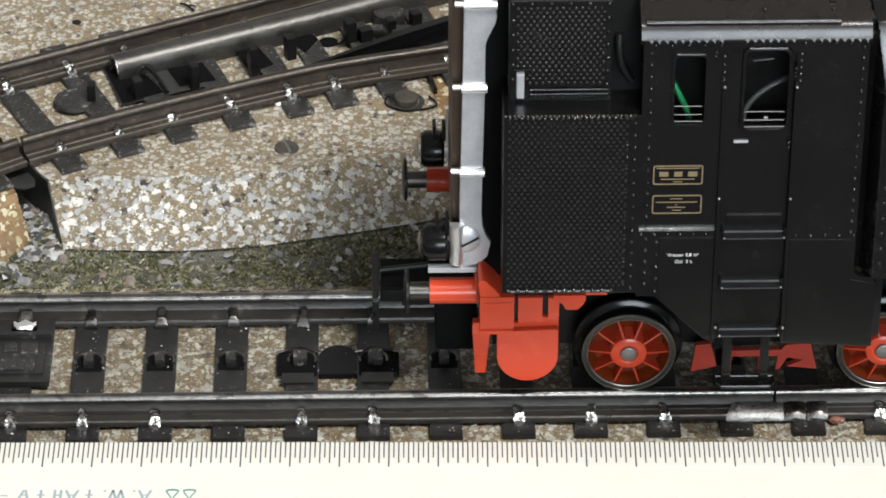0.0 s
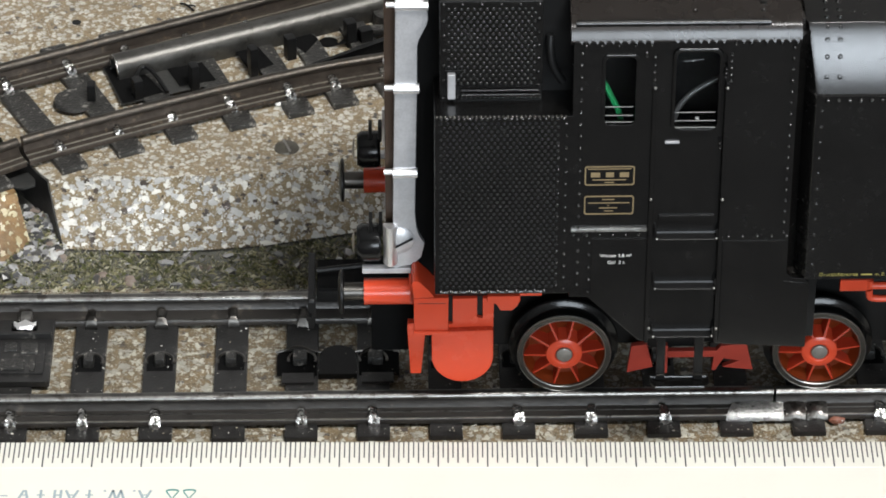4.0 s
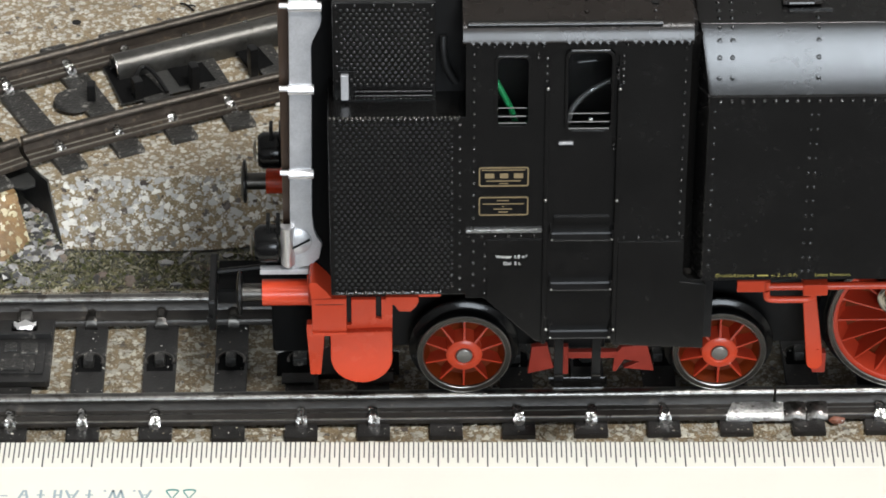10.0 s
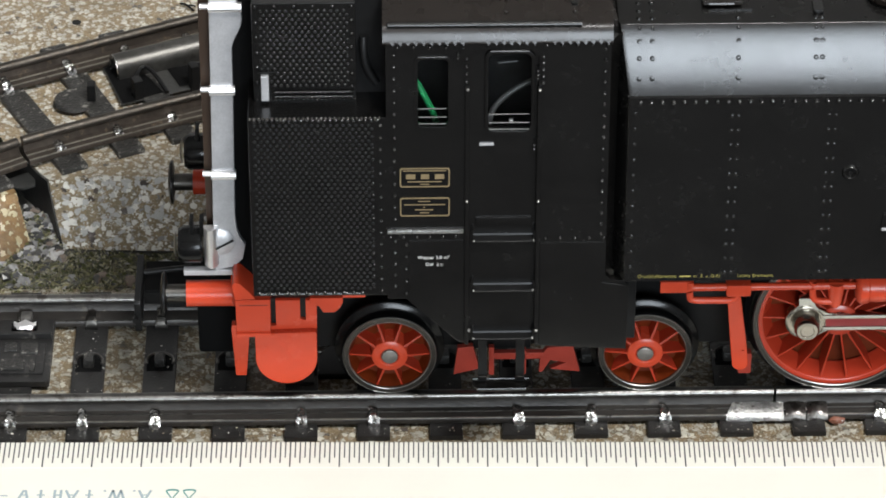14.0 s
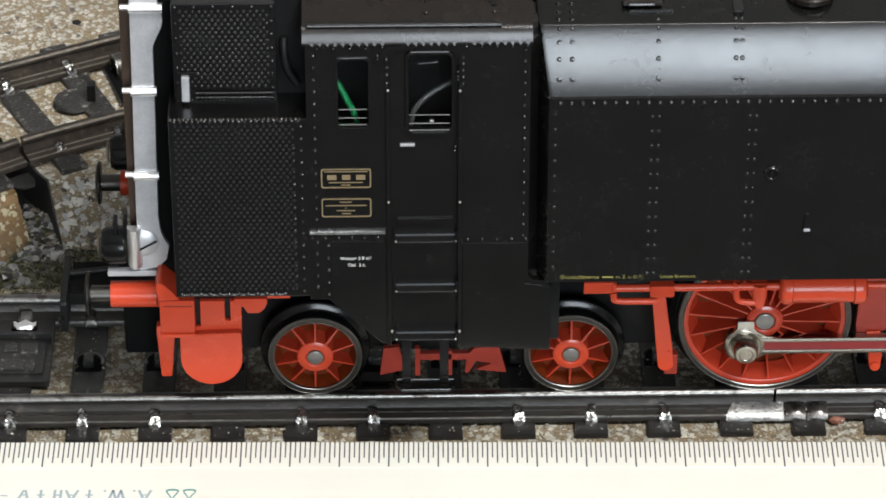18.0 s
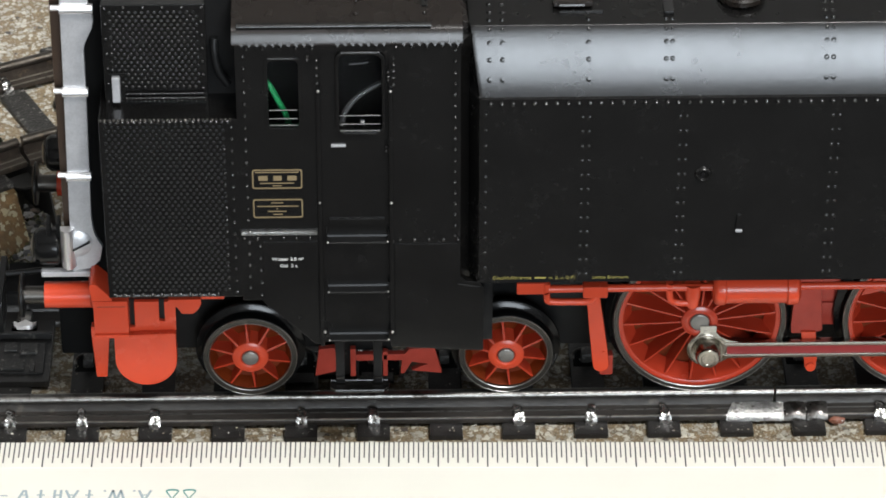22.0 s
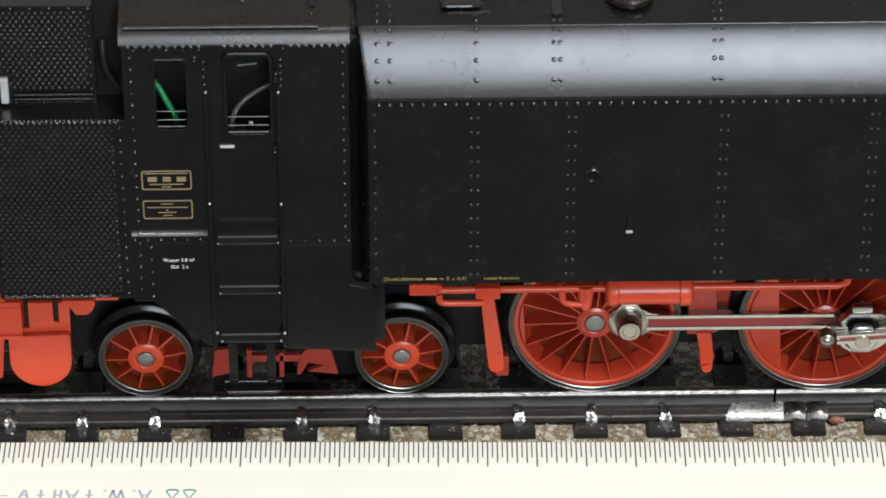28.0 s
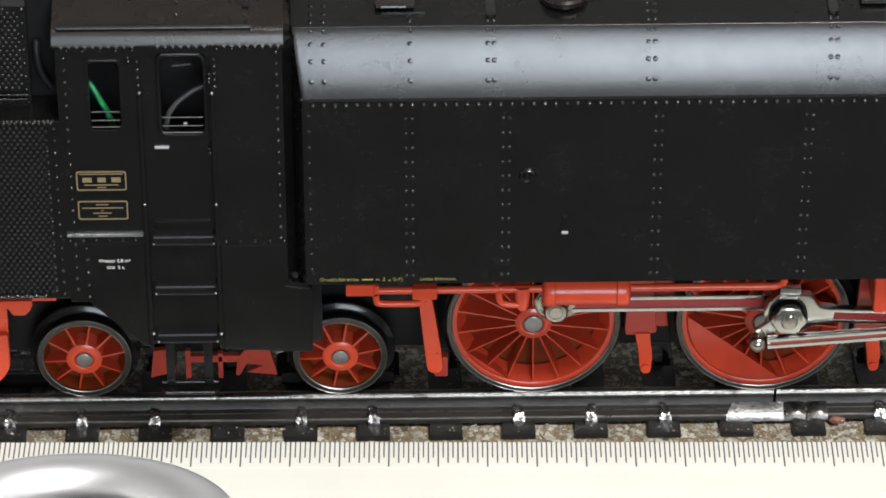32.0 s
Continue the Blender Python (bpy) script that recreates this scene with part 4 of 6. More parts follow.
def arc(cx, cz, r, a0, a1, n):
    return [(cx + r * math.cos(radians(a0 + (a1 - a0) * i / n)), cz + r * math.sin(radians(a0 + (a1 - a0) * i / n))) for i in range(n + 1)]


def rounded(x0, x1, z0, z1, r):
    return arc(x1 - r, z1 - r, r, 90, 0, 4) + arc(x1 - r, z0 + r, r, 0, -90, 4) + arc(x0 + r, z0 + r, r, -90, -180, 4) + arc(x0 + r, z1 - r, r, 180, 90, 4)


def cab():
    win = rounded(39.25, 42.3, 38.3, 46.1, 0.5)
    door = [(44.15, 12.4), (44.15, 46.2), (45.0, 47.0), (50.0, 47.0), (50.9, 46.2), (50.9, 12.4)]
    outline = [(36.25, 17.95), (38.1, 17.95), (43.3, 12.5), (44.15, 12.4), (44.15, 46.2), (45.0, 47.0), (50.0, 47.0), (50.9, 46.2), (50.9, 12.0), (60.05, 11.45), (60.1, 19.2), (59.6, 19.9), (58.3, 20.0), (57.75, 20.6), (57.75, 48.1), (36.25, 48.1)]
    both("cab_side", plate(outline, [win], -CABY, -CABY + 0.9, 0.06), BLACK, loco)
    dwin = rounded(46.0, 50.25, 37.6, 46.5, 0.7)
    both("cab_door", plate([(44.0, 12.4), (51.05, 12.4), (51.05, 47.05), (44.0, 47.05)], [dwin], -CABY + 0.45, -CABY + 1.1, 0.0), BLACK, loco)
    # window surrounds, sills and glazing
    for x0, x1, z0, z1, r in ((39.25, 42.3, 38.3, 46.1, 0.5), (46.0, 50.25, 37.6, 46.5, 0.7)):
        o = rounded(x0 - 0.28, x1 + 0.28, z0 - 0.28, z1 + 0.28, r + 0.2)
        y, lip = (-CABY - 0.12, 0.07) if x0 < 44 else (-CABY + 0.1, 0.14)
        f = part("window_frame", plate(o, [rounded(x0 + 0.08, x1 - 0.08, z0 + 0.08, z1 - 0.08, r)], y, y + 0.55, lip), BLACK, loco)
        part("glazing", box(x0, x1, -CABY + 0.75, -CABY + 0.85, z0, z1), GLASS, f, "clear glazing").visible_shadow = False
        for k, dz in enumerate((0.35, 0.95, 1.75)):
            part("sill_bar", rod((x0 + 0.15, -CABY + 0.02 + k * 0.25, z0 + dz), (x1 - 0.25, -CABY + 0.02 + k * 0.25, z0 + dz), 0.075, None, 8), TYRE, f, "grey metal sill bar")
    # the inside: a dark back wall, floor and the cable that shows in the windows
    part("cab_interior", box(37, 57, -9.0, 9.0, 12.6, 47.4), DEEP, loco)
    part("cable", tube(smooth_path([(38.3, -13.6, 42.4), (39.3, -13.8, 41.2), (40.1, -14.0, 39.6), (40.8, -14.0, 38.0), (41.3, -14.0, 36.0)]), 0.29), GREENWIRE, loco, "green cable inside the cab")
    part("cable", tube(smooth_path([(50.6, -13.6, 41.3), (49.0, -13.9, 40.6), (47.6, -14.0, 39.5), (46.6, -14.0, 38.0), (46.2, -14.0, 36)]), 0.25), GREYWIRE, loco, "grey cable inside the cab")
    for x in (36.7, 57.2):
        part("cab_end_wall", box(x - 0.4, x + 0.4, -CABY + 0.95, CABY - 0.95, 18, 48), BLACK, loco)
    # roof with its rounded edge and gutter
    prof = [(-CABY - 0.1, 47.75), (-CABY - 0.08, 48.0), (-17.0, 48.6), (-16.82, 48.98), (-16.55, 49.27), (-16.2, 49.42), (-15.6, 49.6), (-11, 51.4), (-5, 52.6), (0, 53.0)]
    prof = prof + [(-y, z) for y, z in prof[-2::-1]]
    inner = [(y * 0.96, z - 0.7) for y, z in prof[::-1]]
    part("cab_roof", loft([[(x, y, z) for y, z in prof + inner] for x in (36.0, 36.3, 57.75, 57.9)]), BLACKTOP, loco, "black rounded cab roof")
    both("gutter", rod((36.5, -16.55, 49.42), (54.9, -16.55, 49.42), 0.32, None, 20), BLACK, loco, "bright-edged gutter bead")
    both("gutter", box(35.2, 44.6, -12.6, -12.2, 50.7, 51.25, 0.12), BLACKTOP, loco)
    # the ventilated step in the wall: handrail strip, number plates, steps
    both("handrail", box(36.3, 43.75, -CABY - 0.3, -CABY + 0.02, 25.95, 26.35, 0.1), SCRATCHED, loco, "worn silver handrail strip")
    both("lower_panel", plate([(38.4, 25.0), (43.75, 25.0), (43.75, 13.2), (43.3, 12.7), (38.4, 17.7)], [], -CABY - 0.14, -CABY + 0.05, 0.05), BLACK, loco)
    both("rear_panel", plate([(51.3, 24.6), (57.5, 24.6), (57.5, 19.7), (59.8, 19.3), (59.8, 11.75), (51.3, 12.2)], [], -CABY - 0.1, -CABY + 0.05, 0.04), BLACK, loco)
    for x0 in (43.85, 50.8):
        both("door_post", box(x0, x0 + 0.42, -CABY - 0.32, -CABY + 0.1, 12.4, 42.8, 0.1), BLACK, loco)
    for z in (25.15, 19.15, 13.25):
        sec = [(-CABY + 0.44, z + 0.3), (-CABY + 0.36, z + 0.12), (-CABY - 0.4, z + 0.08), (-CABY - 0.52, z + 0.06), (-CABY - 0.58, z), (-CABY - 0.52, z - 0.1), (-CABY + 0.44, z - 0.16)]
        both("door_step", loft([[(x, y if y > -CABY - 0.4 else y + cut, zz) for y, zz in sec] for x, cut in ((44.55, 0.6), (44.95, 0.0), (50.35, 0.0), (50.75, 0.6))]), DEEP, loco)
        for x in (44.62, 50.68):
            both("step_bracket", plate([(x - 0.13, z - 0.1), (x + 0.13, z - 0.1), (x + 0.1, z + 1.0), (x - 0.1, z + 1.0)], [], -CABY - 0.25, -CABY + 0.4, 0.05), BLACK, loco)
        if z > 20:
            both("step_board", box(44.9, 50.35, -CABY + 0.25, -CABY + 0.5, z + 1.5, z + 2.3, 0.1), BLACK, loco)
    both("door_handle", box(45.25, 46.65, -CABY + 0.22, -CABY + 0.5, 35.9, 36.15, 0.06), SILVER, loco, "small silver door handle")
    part("door_rivets", dots([(44.05, 29.8), (51.0, 29.7), (44.3, 14.2), (51.0, 14.1), (44.1, 42.7), (51.0, 42.6)], 0.17, -CABY - 0.3, 0.18), DULLSTEEL, loco, "bright rivet heads")
    part("step_rivets", dots([(x, z + 0.05) for x in (44.75, 50.6) for z in (25.15, 19.15, 13.25)], 0.12, -CABY - 0.5, 0.1), DULLSTEEL, loco)
    # maker's plates: framed, with plain bars for what they carry
    for z0, z1 in ((31.38, 33.62), (27.95, 30.15)):
        pl = part("maker_plate", plate(rounded(37.55, 42.4, z0, z1, 0.25), [], -CABY - 0.1, -CABY + 0.02), BLACK, loco, "black plate with a thin brass border")
        part("border", plate(rounded(37.55, 42.4, z0, z1, 0.25), [rounded(37.68, 42.27, z0 + 0.13, z1 - 0.13, 0.18)], -CABY - 0.15, -CABY - 0.09), BRASS, pl)
        if z0 > 30:
            for x0, x1 in ((38.15, 39.05), (39.6, 40.4), (40.95, 41.85)):
                part("emblem_bar", box(x0, x1, -CABY - 0.13, -CABY - 0.09, z0 + 0.95, z0 + 1.5), BRASS, pl)
            bars = ((37.85, 42.05, 1.85), (38.3, 41.6, 0.58), (39.5, 40.4, 0.28))
        else:
            bars = ((39.3, 40.5, 1.7), (37.95, 41.95, 1.3), (39.8, 40.0, 1.0), (39.0, 40.8, 0.7), (39.5, 40.4, 0.35))
        for x0, x1, dz in bars:
            part("print_bar", box(x0, x1, -CABY - 0.13, -CABY - 0.09, z0 + dz, z0 + dz + 0.11), BRASS, pl)
    words("lettering", "Wasser 3,8 m³", 0.52, 39.25, -CABY - 0.16, 22.85, WHITEINK, loco, label="white lettering")
    words("lettering", "Oel  2 t.", 0.52, 40.0, -CABY - 0.16, 22.05, WHITEINK, loco, label="white lettering")
    # rivets of the cab side
    col = [(37.05, z) for z in span(19.5, 46.5, 1.35)] + [(57.2, z) for z in span(25.5, 47, 1.25)]
    col += [(x, 47.35) for x in span(37.4, 43.6, 1.45)] + [(x, 47.45) for x in span(51.6, 57.4, 1.3)]
    col += [(x, 25.45) for x in span(36.6, 43, 1.4)] + [(x, 25.1) for x in span(51.8, 57.5, 1.4)]
    col += [(38.15, z) for z in span(18.6, 24.5, 1.45)] + [(44.0, z) for z in span(43.4, 46, 0.85)] + [(51.3, z) for z in span(43.2, 46.2, 0.85)]
    part("rivets", dots(col, 0.2, -CABY, 0.24), BLACK, loco, kind="stuff")
    teeth = bmesh.new()
    for x in span(36.9, 43.6, 0.72) + span(46, 50.4, 0.72) + span(52.3, 57.4, 0.72):
        tri = [(x - 0.3, -CABY - 0.08, 48.03), (x + 0.3, -CABY - 0.08, 48.03), (x + 0.08, -CABY - 0.3, 47.6)]
        loft([[(a, b + 0.06, c) for a, b, c in tri], [(a, b - 0.03, c + 0.05) for a, b, c in tri]], teeth)
    part("roof_teeth", teeth, BLACKTOP, loco, kind="stuff")
    both("window_hood", rod((46.3, -CABY + 0.12, 46.75), (49.95, -CABY + 0.12, 46.75), 0.2, None, 12), BLACK, loco)
    both("window_hood", rod((39.4, -CABY - 0.05, 46.25), (42.1, -CABY - 0.05, 46.25), 0.13, None, 12), BLACK, loco)
    # low ladder step under the cab: a shallow tray with a bright-edged rim on two flat hangers
    for x in (45.72, 49.5):
        both("step_hanger", box(x - 0.45, x + 0.45, -16.5, -16.1, 7.0, 12.9, 0.08), DEEP, loco)
        both("hanger_top", box(x - 0.4, x + 0.4, -16.75, -16.4, 7.6, 7.85, 0.06), TYRE, loco)
    tray = [(44.75, -16.0), (50.55, -16.0), (50.55, -17.1), (50.1, -17.7), (45.2, -17.7), (44.75, -17.1)]
    both("low_step", xform(plate([(x, y) for x, y in tray], [], -6.85, -6.65, 0.05), Matrix.Rotation(radians(-90), 4, "X")), BLACK, loco)
    both("step_rim", tube([(x, y, 7.0) for x, y in tray[1:] + tray[:2]], 0.11, 8), BLACK, loco)
    # a small bar inside, and a chrome block for the glint at the sill
    part("inner_bar", rod((47.1, -14.2, 43.6), (48.9, -14.2, 43.8), 0.09, None, 8), GREYWIRE, loco, "thin grey bar inside the cab")
    part("sill_glint", box(48.1, 48.5, -16.6, -16.2, 38.3, 38.6, 0.1), CHROME, loco, "chrome block for the glint at the door sill")
    part("bracket_dots", dots([(50.8, 44.6), (50.8, 44.1), (50.8, 43.7), (43.15, 46.5), (43.15, 46.1), (50.55, 36.1), (50.55, 35.6)], 0.17, -CABY - 0.02, 0.2), BLACK, loco)
    # the fillet between cab and tank
    both("corner_panel", loft([[(57.6, -16.9, z), (57.95, -16.5, z), (58.3, -15.9, z), (58.9, -15.4, z), (58.9, -14.0, z), (57.6, -14.0, z)] for z in (18.4, 47.6)]), BLACK, loco)
    part("roof_joint", box(57.7, 59.6, -14.3, 14.3, 44, 48.35, 0.1), BLACKTOP, loco)
    both("lower_corner", box(57.8, 61.0, -15.6, -14.6, 11.6, 20.6, 0.1), DEEP, loco)
    # rivets and straps on the roof
    rb = bmesh.new()
    for x in (47.8, 54.3):
        for y, z in ((-15.0, 49.85), (-13.6, 50.4), (-12.2, 50.95), (-10.8, 51.5)):
            bmesh.ops.create_icosphere(rb, subdivisions=2, radius=0.26, matrix=Matrix.Translation((x, y, z)))
    part("roof_rivets", rb, BLACKTOP, loco, kind="stuff")
    both("roof_strap", loft([[(x, y, z) for x in (54.0, 54.65)] + [(x, y, z - 0.4) for x in (54.65, 54.0)] for y, z in ((-14.4, 50.32), (-12.9, 50.92), (-11.0, 51.62))]), BLACK, loco)


cab()


def tank():
    """The side tank with its rounded shoulder and tapered end."""
    side = [(-TANKY, 20.2), (-TANKY, 41.7), (-17.5, 41.8), (-17.31, 42.55), (-17.06, 43.35), (-16.75, 44.25), (-16.37, 45.25), (-15.94, 46.25), (-15.47, 47.2), (-15.17, 47.75), (-14.9, 48.2), (-14.78, 48.3)]
    top = [(-12.0, 48.88), (-9.0, 49.6), (-5.0, 51.5), (0.0, 52.2)]
    half = side + top
    prof = half + [(-y, z) for y, z in half[-2::-1]]
    n = len(half)

    def ring(x, inset, lean=0.0):
        out = []
        for y, z in prof:
            k = 1 - inset / TANKY
            out.append((x - lean * max(0.0, (z - 41.5) / 6.7), y * k, z))
        return out

    part("tank", loft([ring(58.35, 2.6), ring(59.35, 0.35, 0.85), ring(59.6, 0.06, 0.9), ring(60.0, 0.0, 0.9), ring(126, 0), ring(127, 0.4)]), TANKBLACK, loco, "satin black side tank with a rounded shoulder")
    y = -TANKY
    pts = [(x, 41.25) for x in span(60.6, 125, 1.06)]
    part("rivets", dots(pts, 0.27, y, 0.3), BLACK, loco, kind="stuff")
    pts = []
    for x in (69.77, 79.12, 93.78, 108.25, 122.9):
        for z in span(21.2, 39.6, 1.72):
            pts += [(x - 0.32, z), (x + 0.32, z)]
    pts += [(60.15, z) for z in span(22, 40, 1.72)]
    part("seam_rivets", dots(pts, 0.22, y, 0.08), BLACK, loco, kind="stuff")
    # rivets over the shoulder and the top
    b = bmesh.new()
    for x, pair in ((60.47, 0), (61.71, 0), (69.93, 0), (77.63, 0.3), (92.97, 0.33), (110.37, 0.33)):
        for yy, zz, tilt in ((-17.03, 43.45, 19), (-16.35, 45.3, 23), (-15.67, 46.8, 27), (-15.05, 47.9, 36), (-14.2, 48.42, 72), (-13.2, 48.63, 77), (-12.1, 48.86, 77)):
            for dx in ((-pair, pair) if pair else (0,)):
                m = Matrix.Translation((x + dx, yy, zz)) @ Matrix.Rotation(radians(-tilt), 4, "X")
                high = 1.0 if tilt < 32 else 3.0 if tilt < 50 else 7.0
                cap = lathe([(0, -0.03 * high), (0.07, -0.028 * high), (0.13, -0.02 * high), (0.19, -0.009 * high), (0.27, 0.004)], 16)
                merged(b, xform(cap, m))
    part("shoulder_rivets", b, BLACK, loco, kind="stuff")
    part("plug_ring", lathe([(0.42, 0.0), (0.46, -0.16), (0.56, -0.3), (0.68, -0.3), (0.8, -0.16), (0.86, 0.0)], 24), BLACK, loco, "black plug ring").matrix_basis = at_mm(81.2, y, 32.95)
    part("plug", lathe([(0, -0.14), (0.2, -0.12), (0.3, 0.0)], 14), BLACK, loco).matrix_basis = at_mm(81.2, y, 32.95)
    part("drain_tab", plate([(84.55, 26.3), (85.3, 26.3), (85.15, 28.1), (84.7, 28.1)], [], y - 0.22, y + 0.02, 0.06), BLACK, loco)
    # silver tip stands in for the highlight on the tab
    part("drain_tip", box(84.6, 85.25, y - 0.35, y, 26.2, 26.5, 0.08), SILVER, loco, "silver tip for the tab's highlight")
    # fittings on top, near its edge
    both("filler_flap", box(66.6, 70.4, -12.9, -11.2, 49.0, 49.5, 0.15), BLACKTOP, loco)
    both("flap_bar", box(67.2, 71.4, -13.35, -13.05, 48.55, 48.85, 0.08), BLACK, loco)
    both("flap_hinge", rod((67.2, -13.0, 49.3), (69.6, -13.0, 49.3), 0.2, None, 8), BLACKTOP, loco)
    d = lathe([(2.3, 0.0), (2.35, -0.5), (2.15, -0.75), (1.6, -0.8), (1.2, -0.45), (0, -0.4)], 32)
    both("filler_cap", xform(d, Matrix.Translation((84.7, -11.2, 49.1)) @ Matrix.Rotation(radians(-90), 4, "X")), BLACKTOP, loco)
    both("filler_flap", box(113.0, 117, -12.9, -11.2, 49.0, 49.5, 0.15), BLACKTOP, loco)
    for x in (77.63, 110.37):
        both("strap", box(x - 0.5, x + 0.5, -13.9, -10, 48.45, 49.05, 0.2), BLACK, loco)
    # lettering along the lower edge
    words("lettering", "Druckluftbremse", 0.56, 60.9, y - 0.03, 20.62, YELLOWINK, loco, label="small yellow lettering")
    part("print_bar", box(65.05, 66.15, y - 0.03, y - 0.005, 20.68, 20.84), YELLOWINK, loco)
    words("lettering", "m. Z. u. G-P)", 0.5, 66.4, y - 0.03, 20.62, YELLOWINK, loco, label="small yellow lettering")
    words("lettering", "Letzte Bremsunt.", 0.52, 70.75, y - 0.03, 20.62, YELLOWINK, loco, label="small yellow lettering")


tank()


def bunker():
    """The latticed coal bunker behind the cab."""
    part("bunker", box(23.0, 36.3, -CABY, CABY, 18.4, 39.4, 0.12), BLACK, loco, "black bunker side of raised lattice plate")
    part("ledge_ribs", dots([(x, 39.72) for x in span(23.9, 33.2, 0.45)], 0.16, -14.15, 0.3), BLACK, loco, kind="stuff")
    part("bunker_top", box(23.55, 33.45, -14.1, 14.1, 39.4, 50.45, 0.15), BLACK, loco, "black upper bunker of raised lattice plate")
    # near-black body paints the shade between end post and bunker
    part("end_body", loft([[(x, y, z) for y, z in ((-9.9, 15.5), (-10.0, 17), (-10.0, 44), (-9.8, 52), (9.8, 52), (10.0, 44), (10.0, 17), (9.9, 15.5))] for x in (20.6, 23.6)]), SHADE_BLACK, loco)
    part("recess_body", box(33.4, 36.4, -12.6, 12.6, 39.4, 51), DEEP, loco)
    both("corner_pipe", tube(smooth_path([(34.2, -13.0, 46), (34.2, -13.4, 44.6), (34.5, -13.7, 42.8), (35.4, -13.8, 41.2)]), 0.42), DEEP, loco)
    # raised lattice
    low = []
    for r, z in enumerate(span(19.3, 38.6, 0.46)):
        low += [(23.6 + 0.305 * (r % 2) + 0.61 * k, z) for k in range(19)]
    part("lattice", dots(low, 0.2, -CABY, 0.08), DEEP, loco, kind="stuff")
    up = []
    for r, z in enumerate(span(41.2, 49.6, 0.46)):
        up += [(24.4 + 0.305 * (r % 2) + 0.61 * k, z) for k in range(14)]
    part("lattice", dots(up, 0.2, -14.1, 0.12), LATTICE, loco, kind="stuff")
    # riveted seams round the panels
    both("edge_bead", rod((23.6, -CABY - 0.05, 18.72), (33.9, -CABY - 0.05, 18.72), 0.13, None, 8), BLACK, loco)
    e = [(x, 39.15) for x in span(23.6, 35.4, 0.55)] + [(x, 18.75) for x in span(23.6, 33.8, 0.92)]
    part("edge_rivets", dots(e, 0.26, -CABY - 0.02, 0.24), BLACK, loco, kind="stuff")
    c = [(35.7, z) for z in span(19, 38.5, 1.35)] + [(34.95, z) for z in span(19.4, 36, 1.35)]
    part("rivets", dots(c, 0.18, -CABY, 0.2), BLACK, loco, kind="stuff")
    u = [(23.95, z) for z in span(41.6, 50, 1.55)] + [(33.05, z) for z in span(41, 50, 1.45)] + [(x, 50.1) for x in span(23.9, 33.1, 1.8)]
    part("rivets", dots(u, 0.2, -14.1, 0.17), BLACK, loco, kind="stuff")
    for z in (40.55, 40.05):
        both("ledge_strip", rod((25.6, -14.3, z), (33.1, -14.3, z), 0.13, None, 10), BLACK, loco)
        part("beading", dots([(x, z) for x in span(25.7, 33.0, 0.42)], 0.16, -14.38, 0.15), BLACK, loco, kind="stuff")
    both("lever", box(24.3, 25.05, -14.75, -14.05, 39.8, 42.6, 0.12), SILVER, loco, "small silver lever")
    both("lever_bracket", box(24.0, 25.9, -14.5, -14.05, 42.75, 43.0, 0.08), BLACK, loco)
    # steel-grey beads paint the top-lit highlights of the riveted edges
    part("beading", dots([(x, 39.35) for x in span(23.6, 35.2, 1.3)], 0.2, -CABY + 0.04, 0.24), TYRE, loco, "grey metal beads for highlights along the edge", kind="stuff")
    part("beading", dots([(x, 39.38) for x in span(23.2, 35.6, 0.43)], 0.16, -CABY + 0.05, 0.22), TYRE, loco, kind="stuff")
    part("beading", dots([(23.8 + 0.47 * i, 18.72) for i in range(21) if i % 5 != 4], 0.15, -CABY - 0.06, 0.14), TYRE, loco, "grey metal beads for highlights along the edge", kind="stuff")


bunker()


